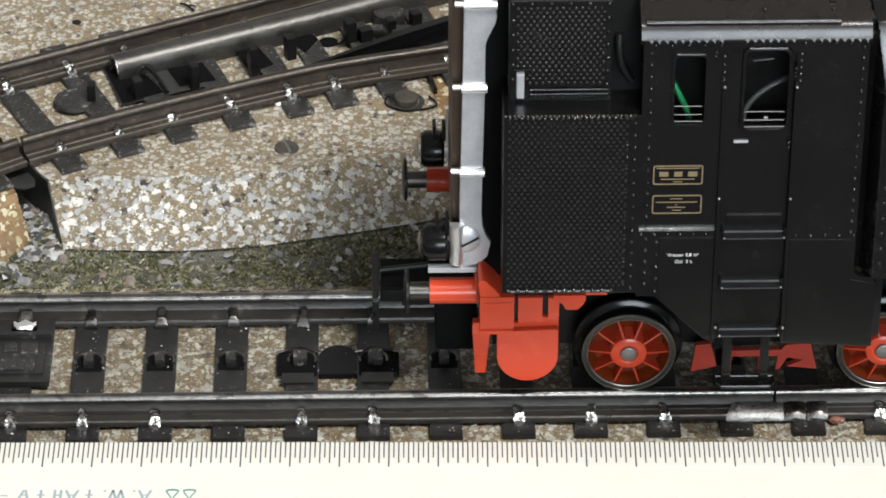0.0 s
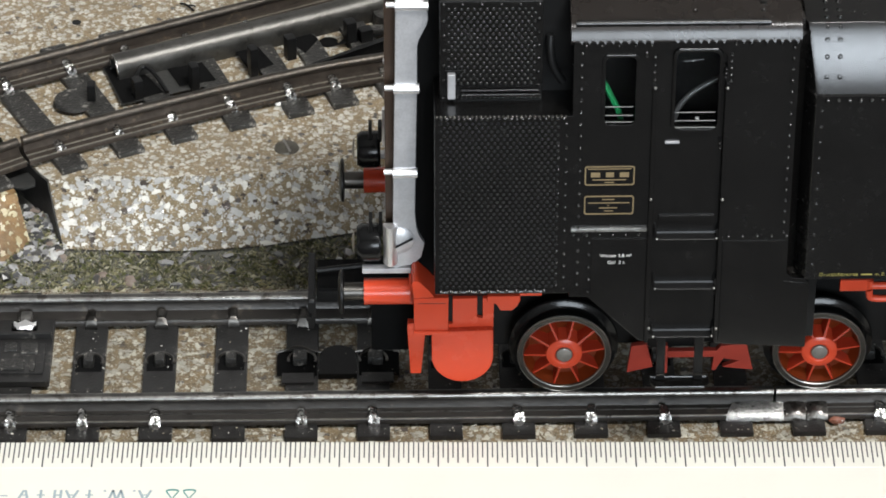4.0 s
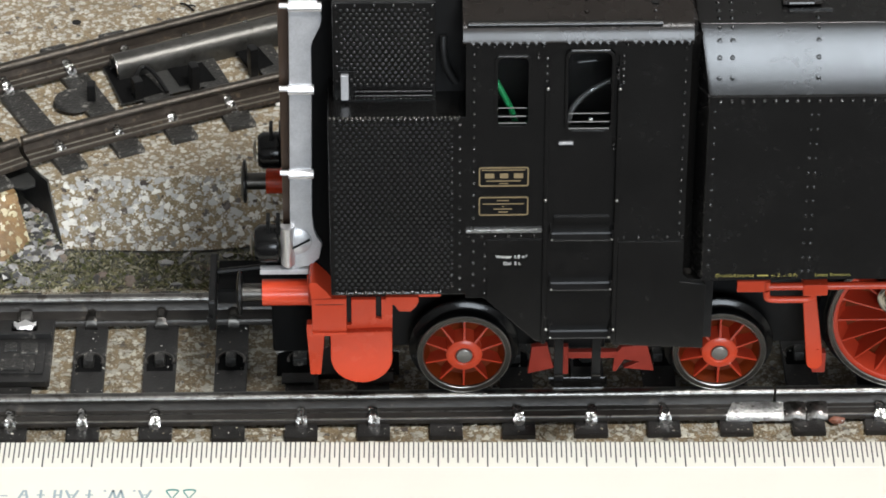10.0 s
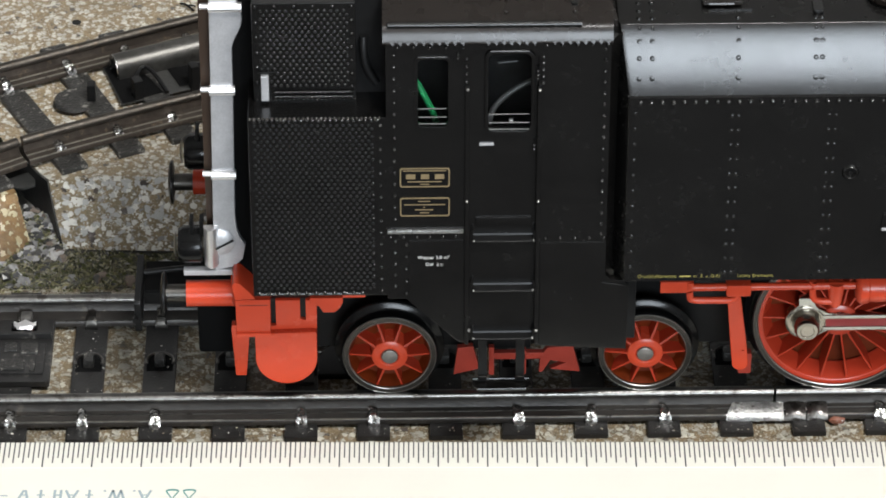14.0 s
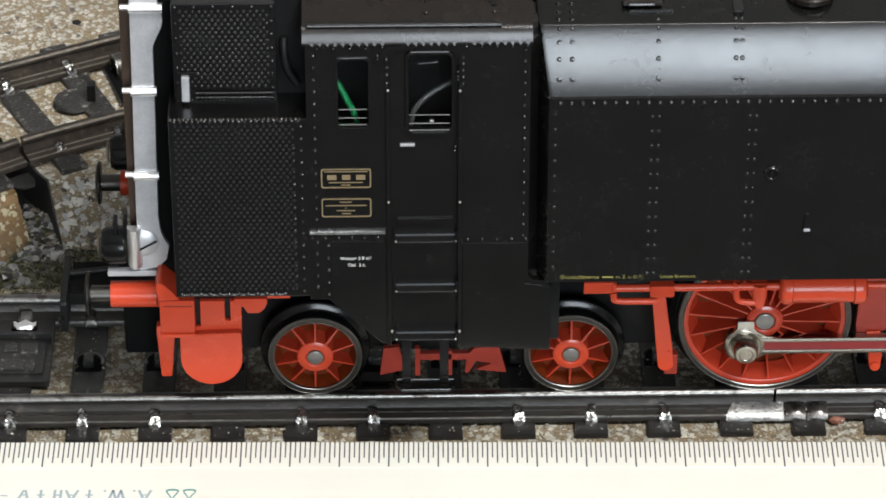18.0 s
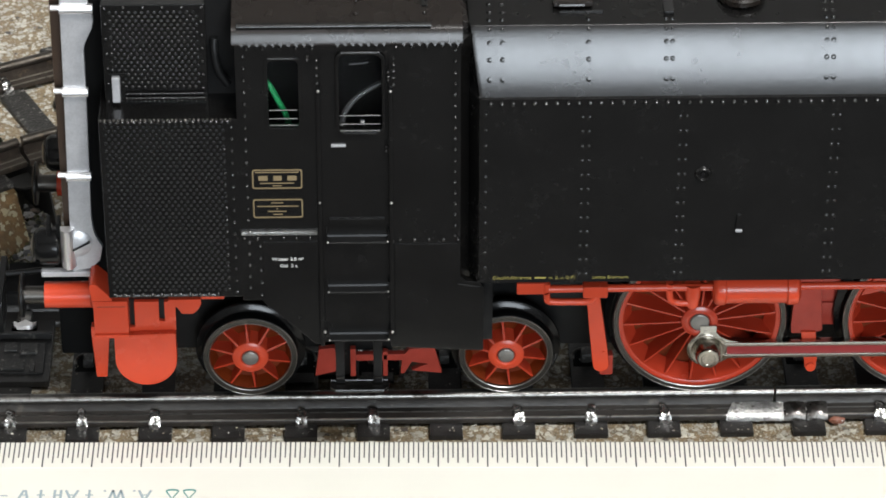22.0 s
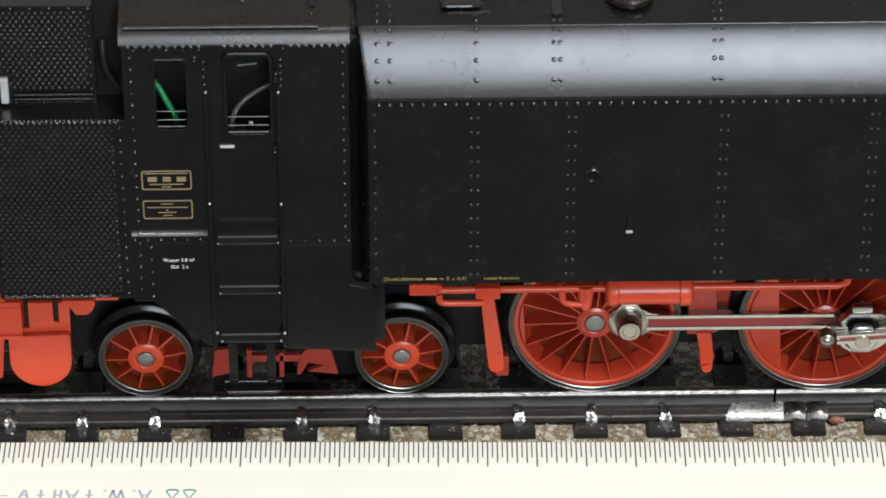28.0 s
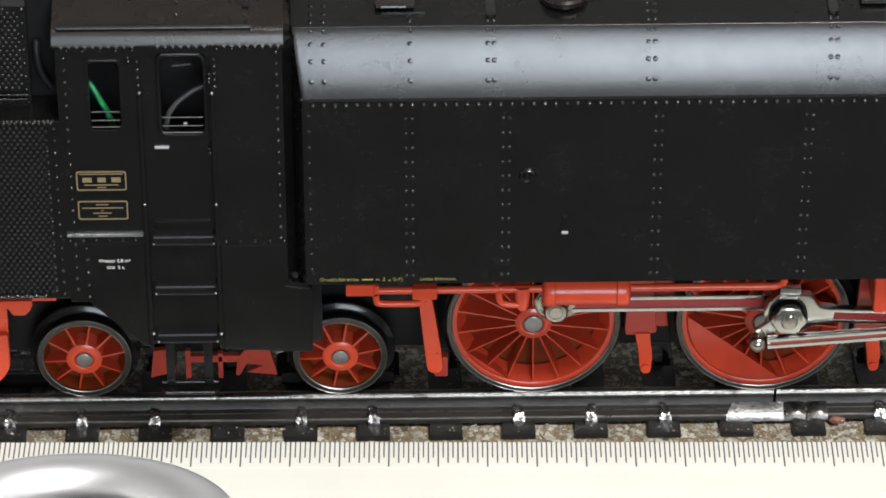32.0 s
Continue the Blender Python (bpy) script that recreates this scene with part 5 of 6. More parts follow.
def end_trim():
    """The silver rear end with its lamps, buffers and coupling."""
    post = [(18.95, 16.9), (20.9, 17.3), (21.75, 18.2), (22.1, 19.9), (21.6, 20.8), (21.3, 21.7), (21.15, 23.4), (21.25, 30), (21.4, 38), (21.43, 43.2), (21.6, 43.9), (22.35, 45.6), (22.5, 46.4), (22.4, 47.3), (22.05, 48.4), (22.05, 52), (19.4, 52), (19.2, 38), (18.95, 24)]
    both("end_post", plate(post, [], -10.5, -8.9, 0.12), SILVER, loco, "upright silver end trim")
    for z, x0, x1 in ((47.9, 19.3, 22.5), (38.4, 19.1, 21.6), (28.5, 18.95, 21.4)):
        both("trim_band", rod((x0, -10.55, z), (x1, -10.55, z), 0.5, None, 20), CHROME, loco, "bright rounded band")
        both("trim_stub", rod((x0 - 0.85, -10.2, z - 0.1), (x0 - 0.05, -10.2, z - 0.1), 0.3, None, 14), CHROME, loco)
    part("end_plate", box(18.2, 19.7, -8.9, 8.9, 16.5, 51.5, 0.1), mat("brown_black_plastic", (0.04, 0.022, 0.012), 0.45), loco, "brown-black end plate")
    b = lathe([(0, -0.5), (0.8, -0.44), (1.3, -0.28), (1.58, -0.08), (1.6, 0.0), (0, 0.0)], 32)
    both("bolt_head", xform(b, Matrix.Translation((19.5, -10.5, 20.35))), SILVER, loco, "slotted dull steel bolt head")
    sl = box(-1.5, 1.5, -0.55, -0.4, -0.09, 0.09)
    both("bolt_slot", xform(sl, Matrix.Translation((19.6, -10.55, 20.1)) @ Matrix.Rotation(radians(-30), 4, "Y")), DEEP, loco)
    both("bolt_bracket", loft([[(17.95 + 1.45 * i / 8, -10.7 - 0.75 * math.sin(math.pi * i / 8), z) for i in range(9)] + [(19.4, -10.3, z), (17.95, -10.3, z)] for z in (17.7, 17.8, 21.9, 22.3)]), CHROME, loco, "rounded bright bracket")
    both("foot_board", box(15.8, 20.7, -10.75, -9.9, 16.4, 17.0, 0.1), SILVER, loco, "silver foot board")
    both("foot_board", box(18.3, 20.6, -9.9, -7.8, 16.4, 16.95, 0.1), SILVER, loco)
    LY = {-1: -9.2, 1: 7.6}
    for s in (-1, 1):
        lamp = part("lamp", xform(lathe([(0, -1.35), (1.75, -1.35), (1.95, -1.1), (1.95, 0.6), (1.6, 1.1), (0, 1.1)], 28), Matrix.Translation((16.4, LY[s], 19.2)) @ Matrix.Rotation(radians(90), 4, "Z")), TREAD, loco, "glossy black end lamp with two fins")
        for x in (16.7, 17.7):
            part("fin", box(x - 0.2, x + 0.2, LY[s] - 0.8, LY[s] + 0.8, 20.6, 22.4, 0.1), DEEP, lamp)
        part("lens", xform(lathe([(0, -0.25), (0.8, -0.2), (1.35, 0.0), (0, 0.0)], 24), Matrix.Translation((15.05, LY[s], 19.2)) @ Matrix.Rotation(radians(-90), 4, "Z")), DULLSTEEL, lamp)
        bf = part("buffer", rod((15.95, s * 10, 13.7), (20.6, s * 10, 13.7), 1.35, None, 28), RED, loco, "red buffer housing with a steel plunger")
        part("plunger", rod((13.6, s * 10, 13.7), (16.0, s * 10, 13.7), 0.92, None, 24), TYRE, bf)
        part("buffer_head", xform(lathe([(0, -0.3), (1.2, -0.27), (2.0, -0.14), (2.3, 0.0), (2.3, 0.22), (1.9, 0.32), (0, 0.35)], 36), Matrix.Translation((13.6, s * 10, 13.7)) @ Matrix.Rotation(radians(-90), 4, "Z")), DEEP, bf)
    part("buffer_beam", box(20.5, 21.2, -10.6, 10.6, 12.4, 16.2, 0.12), RED, loco, "red buffer beam")
    # coupling
    cp = part("coupling", box(10.9, 14.2, -1.0, 1.0, 5.8, 7.3, 0.2), DEEP, loco, "black loop coupling")
    part("loop", plate(rounded(-4.4, 4.4, 4.6, 8.6, 0.5), [rounded(-3.6, 3.6, 5.3, 7.8, 0.4)], -0.35, 0.35, 0.12), DEEP, cp).matrix_basis = at_mm(10.45, 0, 0, 0, 0, 90)
    # near-black plate put in for the shadow round the coupling
    part("coupling_shade", box(11.0, 18.5, -1.6, 3.6, 7.6, 8.1, 0.15), SHADE_BLACK, cp)
    part("shank", box(13.2, 20.6, -1.4, 1.4, 5.6, 7.0, 0.15), DEEP, cp)
    part("pin", rod((10.2, -4.4, 6.6), (10.2, -5.0, 6.6), 0.3), DEEP, cp)
    part("drawbar_box", box(16.6, 21.0, -4.2, 4.2, 1.8, 8.2, 0.4), SHADE_BLACK, cp)
    part("uncoupling_bar", rod((11.0, 0, 9.2), (16, 0, 9.8), 0.3, None, 8), DEEP, cp)


end_trim()


def red_front():
    """Red frame pieces under the bunker."""
    both("beam_end", plate([(20.9, 17.6), (21.5, 17.5), (22.5, 16.4), (23.06, 15.56), (20.97, 15.5), (20.72, 17.2)], [], -13.8, -10.2, 0.12), RED, loco)
    both("sand_box", box(20.95, 24.45, -12.8, -9.4, 10.4, 15.0, 0.2), RED, loco, "red box")
    both("sand_box_rim", box(20.95, 24.45, -13.15, -12.7, 14.35, 15.0, 0.12), RED, loco)
    both("sand_box_rim", box(20.95, 24.5, -13.1, -12.7, 10.35, 10.8, 0.12), RED, loco)
    both("lid_gap", box(21.35, 24.2, -12.86, -12.78, 14.1, 14.3), DEEP, loco)
    shield = [(24.3, 8.6), (24.3, 10.05), (24.9, 10.05), (24.9, 13.2), (27.4, 13.2), (27.4, 10.85), (27.95, 10.7), (27.95, 13.2), (29.1, 13.2), (29.05, 8.6)]
    both("shield_hanger", plate(shield, [], -10.75, -10.2, 0.1), RED, loco, "red slotted hanger plate")
    pad = [(22.95, 9.55), (28.9, 9.75), (29.05, 9.5), (29.05, 6.4)] + arc(25.9, 6.35, 3.15, 0, -180, 24) + [(22.75, 9.3)]
    both("round_shield", plate(pad, [], -11.5, -10.3, 0.22), RED, loco, "red rounded guard plate")
    both("slot_shade", box(24.3, 28.6, -10.3, -10.0, 9.8, 13.2), DEEP, loco)
    both("guard_iron", plate([(20.35, 9.3), (22.1, 9.3), (22.2, 8.6), (21.7, 2.9), (20.6, 2.9), (20.3, 8.6)], [], -9.6, -8.7, 0.1), RED, loco, "red guard iron")
    both("bracket_plate", plate([(28.4, 13.9), (31.7, 13.9), (31.75, 13.3), (31.4, 12.6), (30.9, 12.1), (29.75, 12.1), (29.3, 12.9), (28.4, 13.1)], [], -11.4, -10.2, 0.1), RED, loco)
    part("frame_plate", box(21.2, 34, -9.6, 9.6, 12.6, 14.2, 0.1), RED, loco)
    part("inner_frame", box(22.5, 126, -5.2, 5.2, 3.2, 20.5, 0.2), DEEP, loco, "black inner frame block")
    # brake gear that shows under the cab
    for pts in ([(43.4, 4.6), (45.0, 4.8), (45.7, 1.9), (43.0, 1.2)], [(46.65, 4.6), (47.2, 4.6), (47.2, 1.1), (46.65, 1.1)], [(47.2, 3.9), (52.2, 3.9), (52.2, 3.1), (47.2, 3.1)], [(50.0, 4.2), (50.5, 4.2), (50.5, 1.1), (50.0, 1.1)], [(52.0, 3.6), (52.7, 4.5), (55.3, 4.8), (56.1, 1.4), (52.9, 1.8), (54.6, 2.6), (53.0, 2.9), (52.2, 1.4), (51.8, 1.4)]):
        both("brake_rod", plate(pts, [], -7.6, -6.9, 0.08), BRAKE_SHADE_RED, loco, "red brake gear darkened for the shade under the cab")
    part("axle_block", box(44.8, 51, -6.4, 6.4, 3.6, 7.2, 0.2), DEEP, loco)


red_front()


def under_tank():
    """Red pipework, air tank and brake hangers below the tank."""
    both("running_beam", box(63.4, 66.5, -15.4, -14.4, 16.95, 18.3, 0.15), RED, loco)
    both("pipe", tube([(66.2, -15.1, 17.45), (106.2, -15.1, 17.5), (107.0, -15.1, 17.9), (107.4, -15.1, 19.6)], 0.4, 12), RED, loco, "long red pipe")
    both("pipe_loop", tube(smooth_path([(66.4, -15.2, 18.2), (66.42, -15.2, 16.5), (66.8, -15.2, 15.98), (68.8, -15.2, 15.9), (70.6, -15.2, 15.95), (71.2, -15.2, 16.6)]), 0.36, 12), RED, loco)
    both("clamp", box(70.0, 72.5, -15.6, -14.3, 16.55, 17.9, 0.2), RED, loco)
    both("pipe_loop", tube(smooth_path([(78.65, -15.2, 18.2), (78.7, -15.2, 16.4), (79.2, -15.2, 15.75), (80.6, -15.2, 15.6)]), 0.36, 12), RED, loco)
    v = lathe([(0, -1.2), (0.4, -1.1), (0.62, -0.7), (0.8, 0.6), (0.82, 1.8), (0, 1.8)], 24)
    both("valve", xform(v, Matrix.Translation((81.0, -15.0, 16.0)) @ Matrix.Rotation(radians(90), 4, "X")), RED, loco)
    at_prof = [(0, 0), (1.2, 0.05), (1.66, 0.3), (1.8, 0.6), (1.8, 1.25), (1.62, 1.4), (1.62, 7.4), (1.8, 7.55), (1.8, 8.3), (1.68, 8.6), (1.2, 8.85), (0, 8.9)]
    both("air_tank", xform(lathe(at_prof, 32), Matrix.Translation((82.9, -14.7, 17.1)) @ Matrix.Rotation(radians(-90), 4, "Z")), RED, loco, "red cylindrical air tank")
    for x in (84.6, 90.0):
        both("tank_strap", box(x - 0.25, x + 0.25, -15.0, -13.6, 17.6, 20.2, 0.1), RED, loco)
    hang = [(70.3, 16.8), (71.7, 16.8), (72.05, 13.0), (72.95, 6.6)] + arc(72.35, 4.3, 0.85, 20, -165, 8) + [(71.35, 5.6)]
    both("brake_hanger", plate(hang, [], -10.4, -9.2, 0.18), RED, loco, "red brake hanger")
    both("hanger_pin", rod((72.6, -10.55, 5.9), (72.6, -10.3, 5.9), 0.22, 0.15, 12), RED, loco)
    both("brake_shoe", box(72.3, 73.7, -8.9, -7.8, 1.9, 4.4, 0.2), BRAKE_SHADE_RED, loco)
    for x0 in (91.9, 115.4):
        both("brake_hanger", plate([(x0 + 0.3, 15), (x0 + 2.7, 15), (x0 + 3.0, 10), (x0 + 3.2, 7.2), (x0 + 2.0, 6.9), (x0, 6.9), (x0 - 0.1, 8.0)], [], -8.8, -7.6, 0.18), BRAKE_SHADE_RED, loco, "red brake hanger")
        both("hanger_foot", plate([(x0 + 0.95, 7.3), (x0 + 2.5, 7.3), (x0 + 2.85, 4.2), (x0 + 2.75, 3.2)] + arc(x0 + 2.15, 2.95, 0.62, 0, -180, 8) + [(x0 + 1.35, 5.0)], [], -9.1, -8.1, 0.15), RED, loco)
        both("hanger_pin", rod((x0 + 2.15, -9.45, 3.0), (x0 + 2.15, -9.0, 3.0), 0.5, 0.42, 16), RED, loco)
        both("back_plate", box(x0 + 3.0, x0 + 5.0, -6.9, -6.4, 6.6, 15, 0.12), BRAKE_SHADE_RED, loco)
        both("back_rib", box(x0 + 3.1, x0 + 4.9, -7.2, -6.8, 9.0, 9.6, 0.1), BRAKE_SHADE_RED, loco)
    both("slide_box", box(116.2, 122, -15, -10, 13.9, 18.8, 0.25), RED, loco, "red slide bar bracket")


under_tank()


# ---- wheels ----
def wheel(name, x, side, r, spokes, hub, cap, rim, chord=0.0):
    """A spoked wheel that turns about the y axis; built at its own centre, outer face towards -y."""
    big = r > 6
    if big:
        # open between its deep spokes; the rim narrows towards the back
        body = lathe([(rim + 0.01, 0.22), (rim - 0.3, 0.2), (rim - 0.5, 0.3), (rim - 0.58, 0.5), (rim - 1.45, 2.1), (rim - 1.4, 2.35), (rim + 0.05, 2.4), (rim + 0.01, 0.22)], 72)
    else:
        body = lathe([(rim + 0.05, 2.2), (rim + 0.05, 0.3), (rim - 0.05, 0.42), (rim - 0.62, 1.7), (hub, 1.95), (0.9, 1.95), (0.9, 2.2)], 56)
    # the small wheels' web colour carries the shade of its recess
    w = part(name, body, SHADED_RED if big else RED_RECESS_SHADE, loco, "red spoked wheel with a dark steel tyre")
    part("tyre", lathe([(rim, 1.7), (rim, 0.08), (rim + 0.12, 0.0), (r - 0.12, 0.0), (r - 0.02, 0.1), (r - 0.3, 0.3), (r - 0.3, 1.7), (rim, 1.7)], 72), TYRE, w, "dull steel tyre face")
    part("tyre_bead", lathe([(rim - 0.03, 0.03), (rim + 0.04, -0.05), (rim + 0.11, 0.03)], 64), DULLSTEEL, w, "thin bright steel edge")
    part("tyre_edge", lathe([(r - 0.16, 0.04), (r - 0.1, -0.04), (r - 0.03, 0.05)], 64), DULLSTEEL, w, "thin bright steel edge")
    part("flange", lathe([(r - 0.28, 0.12), (r, 0.11), (r, 1.2), (r + 0.2, 1.42), (r + 0.72, 1.6), (r + 0.8, 1.8), (r + 0.6, 2.2), (rim + 0.3, 2.42), (rim, 1.75)], 72), TREAD, w, "glossy black tread and flange")
    part("hub", lathe([(0, 0.02), (cap * 1.05, 0.02), (cap * 1.12, -0.16), (cap * 1.3, -0.26), (hub * 0.8, -0.22), (hub * 0.95, -0.05), (hub, 0.25), (hub * 1.08, 3.1), (0, 3.1)], 40), SHADED_RED if big else RED, w)
    part("axle_cap", lathe([(0, -0.3), (cap * 0.82, -0.3), (cap * 0.95, -0.24), (cap, -0.14), (cap, 0.0), (0, 0.0)], 28), AXLE, w, "grey axle end")
    if big:
        sp = loft([[(-0.09, 0.12, hub - 0.1), (0.09, 0.12, hub - 0.1), (0.24, 3.0, hub - 0.1), (-0.24, 3.0, hub - 0.1)], [(-0.07, 0.3, rim * 0.6), (0.07, 0.3, rim * 0.6), (0.22, 2.9, rim * 0.55), (-0.22, 2.9, rim * 0.55)], [(-0.1, 0.46, rim - 0.5), (0.1, 0.46, rim - 0.5), (0.22, 2.6, rim - 1.1), (-0.22, 2.6, rim - 1.1)]])
    else:
        sp = loft([[(-0.12, 0.02, hub - 0.1), (0.12, 0.02, hub - 0.1), (0.22, 2.0, hub - 0.1), (-0.22, 2.0, hub - 0.1)], [(-0.08, 0.34, rim - 0.05), (0.08, 0.34, rim - 0.05), (0.2, 1.75, rim - 0.5), (-0.2, 1.75, rim - 0.5)]])
    me = mesh_of("spoke", sp)
    for i in range(spokes):
        s = part("spoke", me, SHADED_RED, w)
        s.matrix_basis = at_mm(0, 0, 0, 0, 360 * (i + (0.0 if big else 0.5)) / spokes, 0)
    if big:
        # disc that paints the shade in the gaps between the spokes
        part("spoke_gap_shade", lathe([(0, 3.05), (rim - 1.2, 2.45), (rim - 1.2, 2.6), (0, 3.25)], 48), RED_RECESS_SHADE, w, "dark red disc for the shade behind the spokes")
    if chord:
        ra = rim - 0.62
        a0 = math.degrees(math.asin(chord / ra))
        part("counterweight", plate(arc(0, 0, ra, a0, 180 - a0, 28), [], 0.3, 1.95, 0.08), SHADED_RED, w, "red counterweight cast between the spokes")
    part("axle", rod((0, 1.5, 0), (0, 9.2, 0), 0.9, None, 14), DULLSTEEL, w)
    return w


R1, R2, CRANK, BOTTOM, ROLL = 4.87, 8.9, 3.45, -36.83, 7.75
WHEELS = []
for x in (36.4, 62.65):
    for side in (-1, 1):
        WHEELS.append((wheel("carrying_wheel", x, side, R1, 10, 1.92, 0.86, 4.2), x, side, R1))
for i, x in enumerate((82.4, 105.9)):
    for side in (-1, 1):
        WHEELS.append((wheel("driving_wheel", x, side, R2, 18, 1.95, 1.0, 8.3, chord=(7.1, 4.55)[i]), x, side, R2))


# ---- rods ----
def fluted(x0, x1, h, y0, y1, parent, name):
    """A bright rod with a red flute, from x0 to x1 about z = 0."""
    r = part(name, box(x0, x1, y0, y1, -h / 2, h / 2, 0.1), STEEL, parent, "bright steel rod with a red flute")
    part("upper_flange", box(x0, x1, y0 - 0.2, y0 + 0.02, h / 2 - 0.45, h / 2, 0.08), STEEL, r)
    part("lower_flange", box(x0, x1, y0 - 0.2, y0 + 0.02, -h / 2, -h / 2 + 0.45, 0.08), STEEL, r)
    part("flute", box(x0 + 0.3, x1 - 0.3, y0 - 0.05, y0 + 0.03, -h / 2 + 0.45, h / 2 - 0.45), MAROON, r, "dark red flute")
    return r


def big_end(parent, x, y, r, bolt):
    """A flat eye with a tapering neck, an oil cup above and a long round bolt head."""
    e = part("big_end", xform(lathe([(0, -0.2), (bolt + 0.2, -0.2), (bolt + 0.35, -0.32), (r - 0.2, -0.32), (r, -0.16), (r, 0.8), (0, 0.8)], 44), Matrix.Translation((x, y, 0))), NICKEL, parent, "warm nickel-plated eye")
    part("neck", plate([(x + 1.2, 1.75), (x + 2.2, 1.15), (x + 3.4, 0.95), (x + 3.4, -0.95), (x + 2.2, -1.15), (x + 1.2, -1.75)], [], y - 0.24, y + 0.6, 0.12), NICKEL, e)
    part("bolt", xform(lathe([(0, -1.82), (bolt * 0.5, -1.82), (bolt * 0.56, -1.9), (bolt * 0.8, -1.88), (bolt * 0.93, -1.7), (bolt, -1.3), (bolt * 1.04, -0.5), (bolt * 1.12, -0.2), (bolt * 1.12, 0.0), (0, 0)], 36), Matrix.Translation((x, y, 0))), NICKEL, e)
    part("oil_cup", plate([(x - 0.85, 3.1), (x + 0.85, 3.1), (x + 0.85, 2.2), (x + 1.5, 1.4), (x - 1.5, 1.4), (x - 0.85, 2.2)], [], y - 0.3, y + 0.5, 0.12), STEEL, e)


SPAN = 105.9 - 82.4
coupling_rod = fluted(1.7, SPAN - 1.2, 1.9, -10.3, -9.6, loco, "coupling_rod")
big_end(coupling_rod, 0, -10.1, 2.1, 1.3)
part("small_end", xform(lathe([(0, -0.3), (1.6, -0.3), (1.75, -0.1), (1.75, 0.8), (0, 0.8)], 28), Matrix.Translation((SPAN, -10.1, 0))), STEEL, coupling_rod)
main_rod = fluted(3.6, 40, 1.7, -11.6, -10.9, loco, "main_rod")
strap = [(-1.25, 2.4), (2.0, 2.4), (2.45, 2.05), (2.85, 1.4), (3.15, 1.1), (3.6, 0.95), (4.7, 0.85), (4.7, -0.85), (3.6, -0.95), (2.9, -1.15), (2.2, -1.7), (1.5, -2.2), (0.8, -2.4), (-1.0, -2.4), (-1.9, -1.75), (-2.4, -0.7), (-2.45, 0.3), (-2.1, 1.4)]
part("strap_end", plate(strap, [], -11.9, -10.7, 0.15), POLISHED, main_rod, "bright forked big end")
part("oil_cup", box(-1.05, 1.05, -11.7, -10.8, 2.0, 3.1, 0.15), STEEL, main_rod)
# black collar stands in for the tank's reflection on nut and shank
part("collar", xform(lathe([(0, -0.75), (1.75, -0.75), (1.95, -0.5), (2.0, 0.0), (0, 0.0)], 36), Matrix.Translation((0, -11.88, 0))), TREAD, main_rod, "glossy black collar for the tank's dark reflection behind the nut")
part("nut", xform(lathe([(0, -0.75), (1.55, -0.75), (1.8, -0.6), (1.85, 0.0), (0, 0.0)], 6), Matrix.Translation((0, -12.45, 0)) @ Matrix.Rotation(radians(30), 4, "Y")), POLISHED, main_rod, "six-sided nut")
part("nut_centre", xform(lathe([(0, -0.3), (0.7, -0.27), (0.85, -0.1), (0.85, 0.0), (0, 0.0)], 20), Matrix.Translation((0, -13.19, 0))), NICKEL, main_rod)
eccentric_rod = fluted(1.0, 34, 1.25, -13.2, -12.7, loco, "eccentric_rod")
part("rod_eye", xform(lathe([(0, -0.9), (0.4, -0.84), (0.74, -0.62), (0.95, -0.25), (1.0, 0.5), (0, 0.5)], 28), Matrix.Translation((0, -13.0, 0))), NICKEL, eccentric_rod)
# the return crank is fixed to the turning wheel: from the pin back towards the axle
drive = [w for w, x, s, r in WHEELS if x > 100 and s < 0][0]
CR = Vector((1.09, 0.11))  # its outer pin, in the wheel's space (x, z)
d = Vector((0, -CRANK)) - CR
arm_b = bmesh.new()
n_ = Vector((-d.y, d.x)).normalized()
arm_pts = [CR + n_ * 0.6, CR - n_ * 0.6, Vector((0, -CRANK)) - n_ * 0.95, Vector((0, -CRANK)) + n_ * 0.95]
part("return_crank", plate([(p.x, p.y) for p in arm_pts], [], -3.3, -2.72, 0.12, arm_b), STEEL, drive, "bright return crank")
part("crank_pin", rod((0, -3.3, -CRANK), (0, 0.6, -CRANK), 0.9, None, 16), STEEL, drive)

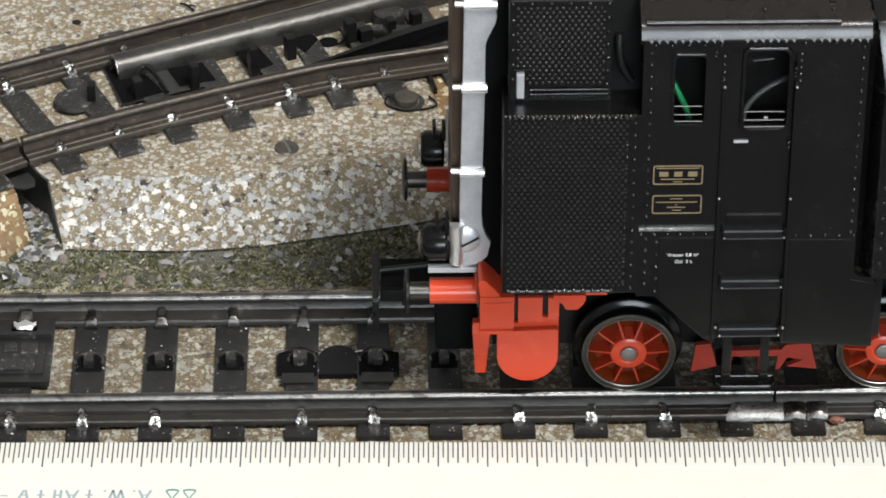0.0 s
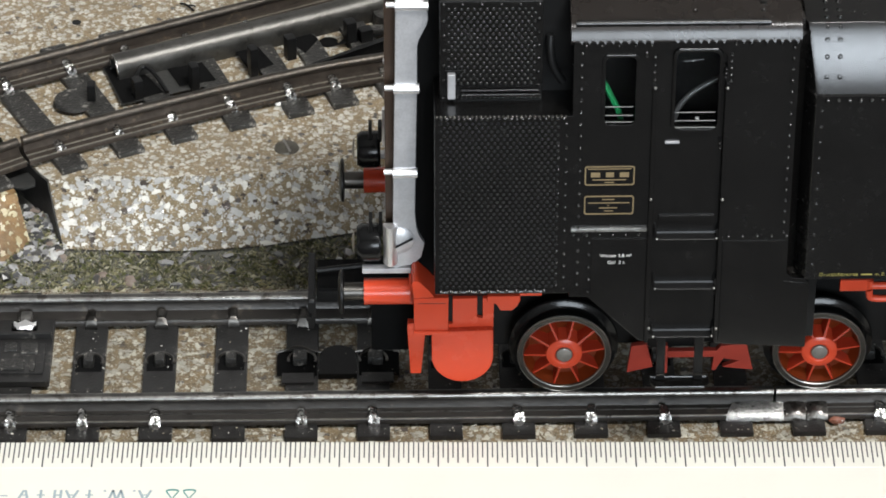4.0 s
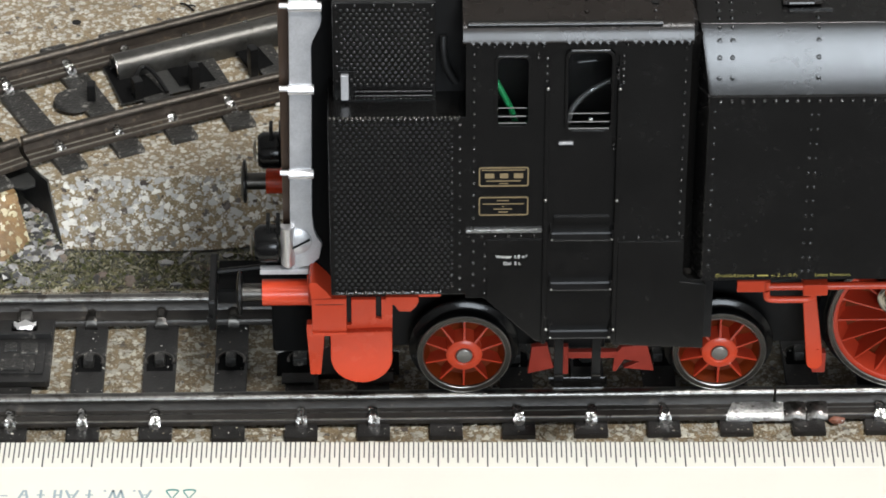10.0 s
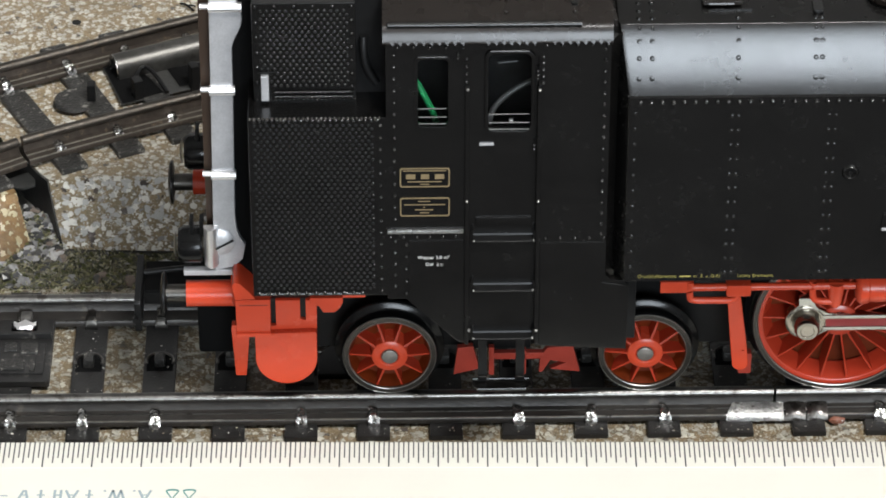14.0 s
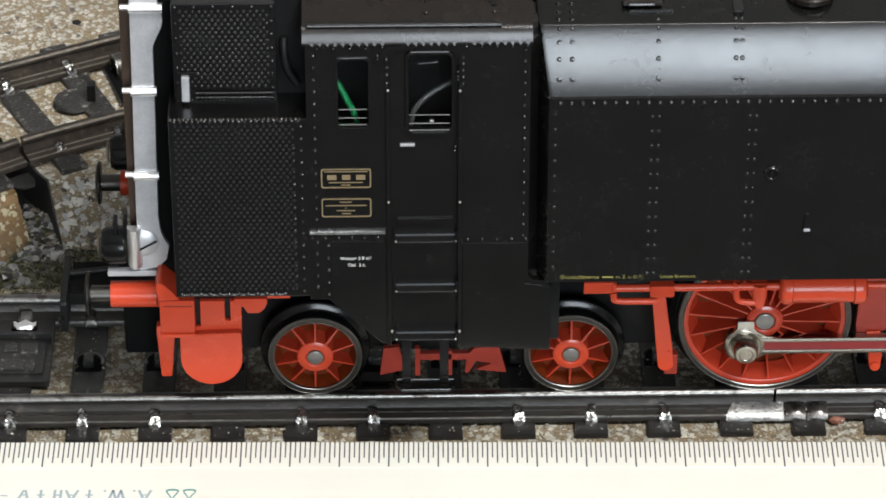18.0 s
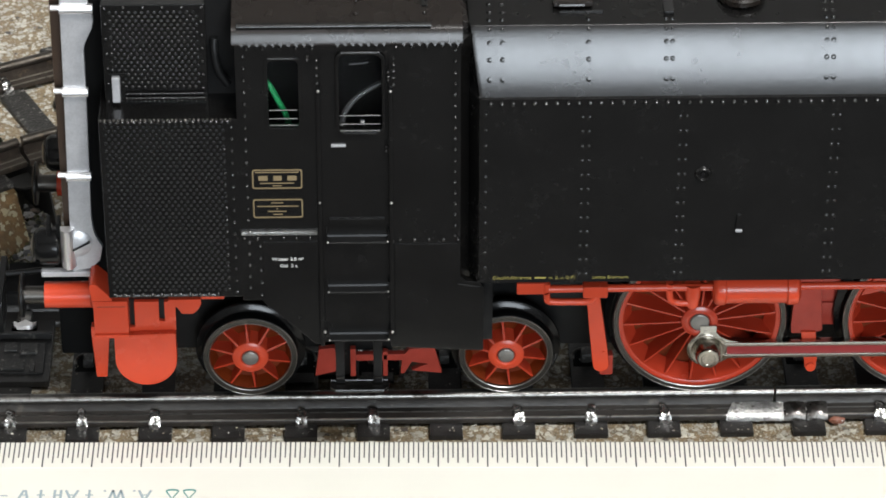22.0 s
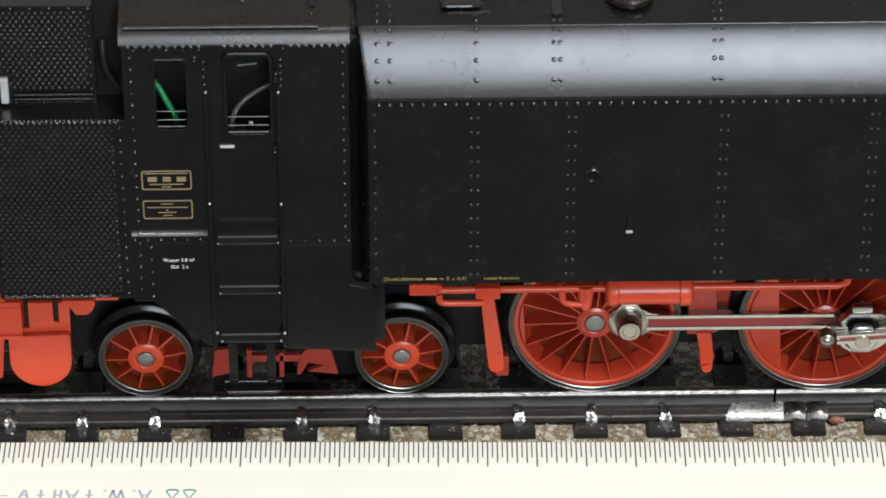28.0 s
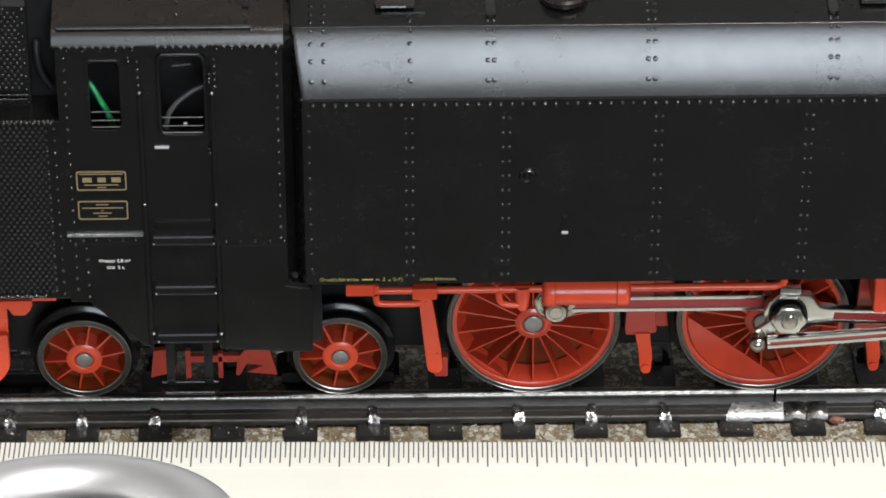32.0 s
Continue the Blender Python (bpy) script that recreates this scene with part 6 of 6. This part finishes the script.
# ---- the chrome-rimmed object that swings in at the end ----
chrome = thing("chrome_ring", "thick polished chrome ring round a black disc", "metal ring")
part("rim", lathe([(9.8 + 2.2 * math.cos(a), -2.2 * math.sin(a)) for a in [2 * math.pi * k / 24 for k in range(25)]], 96), CHROME, chrome)
part("disc", lathe([(0, 0.2), (9.0, 0.2), (9.0, 1.2), (0, 1.2)], 64), DEEP, chrome)


# ring centres: laid aside, just below the view, and in view
CHROME_AT = ((-70.0, -190.0, -6.3), (-17.0, -134.0, 60.0), (-10.3, -123.2, 75.1))


# ---- what moves ----
def motions():
    walk(loco, [(t, at_mm(s, 0, 0)) for t, s in SHIFT])
    for w, x, side, r in WHEELS:
        y = (-9.25 if r > 6 else -9.15) * -side
        rows = []
        for t, s in SHIFT:
            turn = math.degrees((s - BOTTOM) / (ROLL if r > 6 else r))
            m = at_mm(x, y, r)
            if side > 0:
                m = m @ pose(0, 0, 0, 0, 0, 180) @ pose(0, 0, 0, 0, -turn + 90, 0)
            else:
                m = m @ pose(0, 0, 0, 0, turn, 0)
            rows.append((t, m))
        walk(w, rows)
    pins, mains, eccs = [], [], []
    for t, s in SHIFT:
        a = -(s - BOTTOM) / ROLL
        px, pz = CRANK * math.sin(a), -CRANK * math.cos(a)
        pins.append((t, at_mm(82.4 + px, 0.68, R2 + pz)))
        lean = math.degrees(math.asin(pz / 44.0))
        mains.append((t, at_mm(105.9 + px, 0, R2 + pz, 0, lean, 0)))
        ex, ez = CR.x * math.cos(a) - CR.y * math.sin(a), CR.x * math.sin(a) + CR.y * math.cos(a)
        lean = math.degrees(math.asin((ez - 3.4) / 34.0))
        eccs.append((t, at_mm(105.9 + ex, 0, R2 + ez - 0.6, 0, lean, 0)))
    walk(coupling_rod, pins)
    walk(main_rod, mains)
    walk(eccentric_rod, eccs)
    far, near, here = [at_mm(x, y, z, turn, 0, 0) for (x, y, z), turn in zip(CHROME_AT, (-90, -100, -107))]
    walk(chrome, [(0.0, far), (31.7, far), (31.88, near), (32.0, here)])


motions()
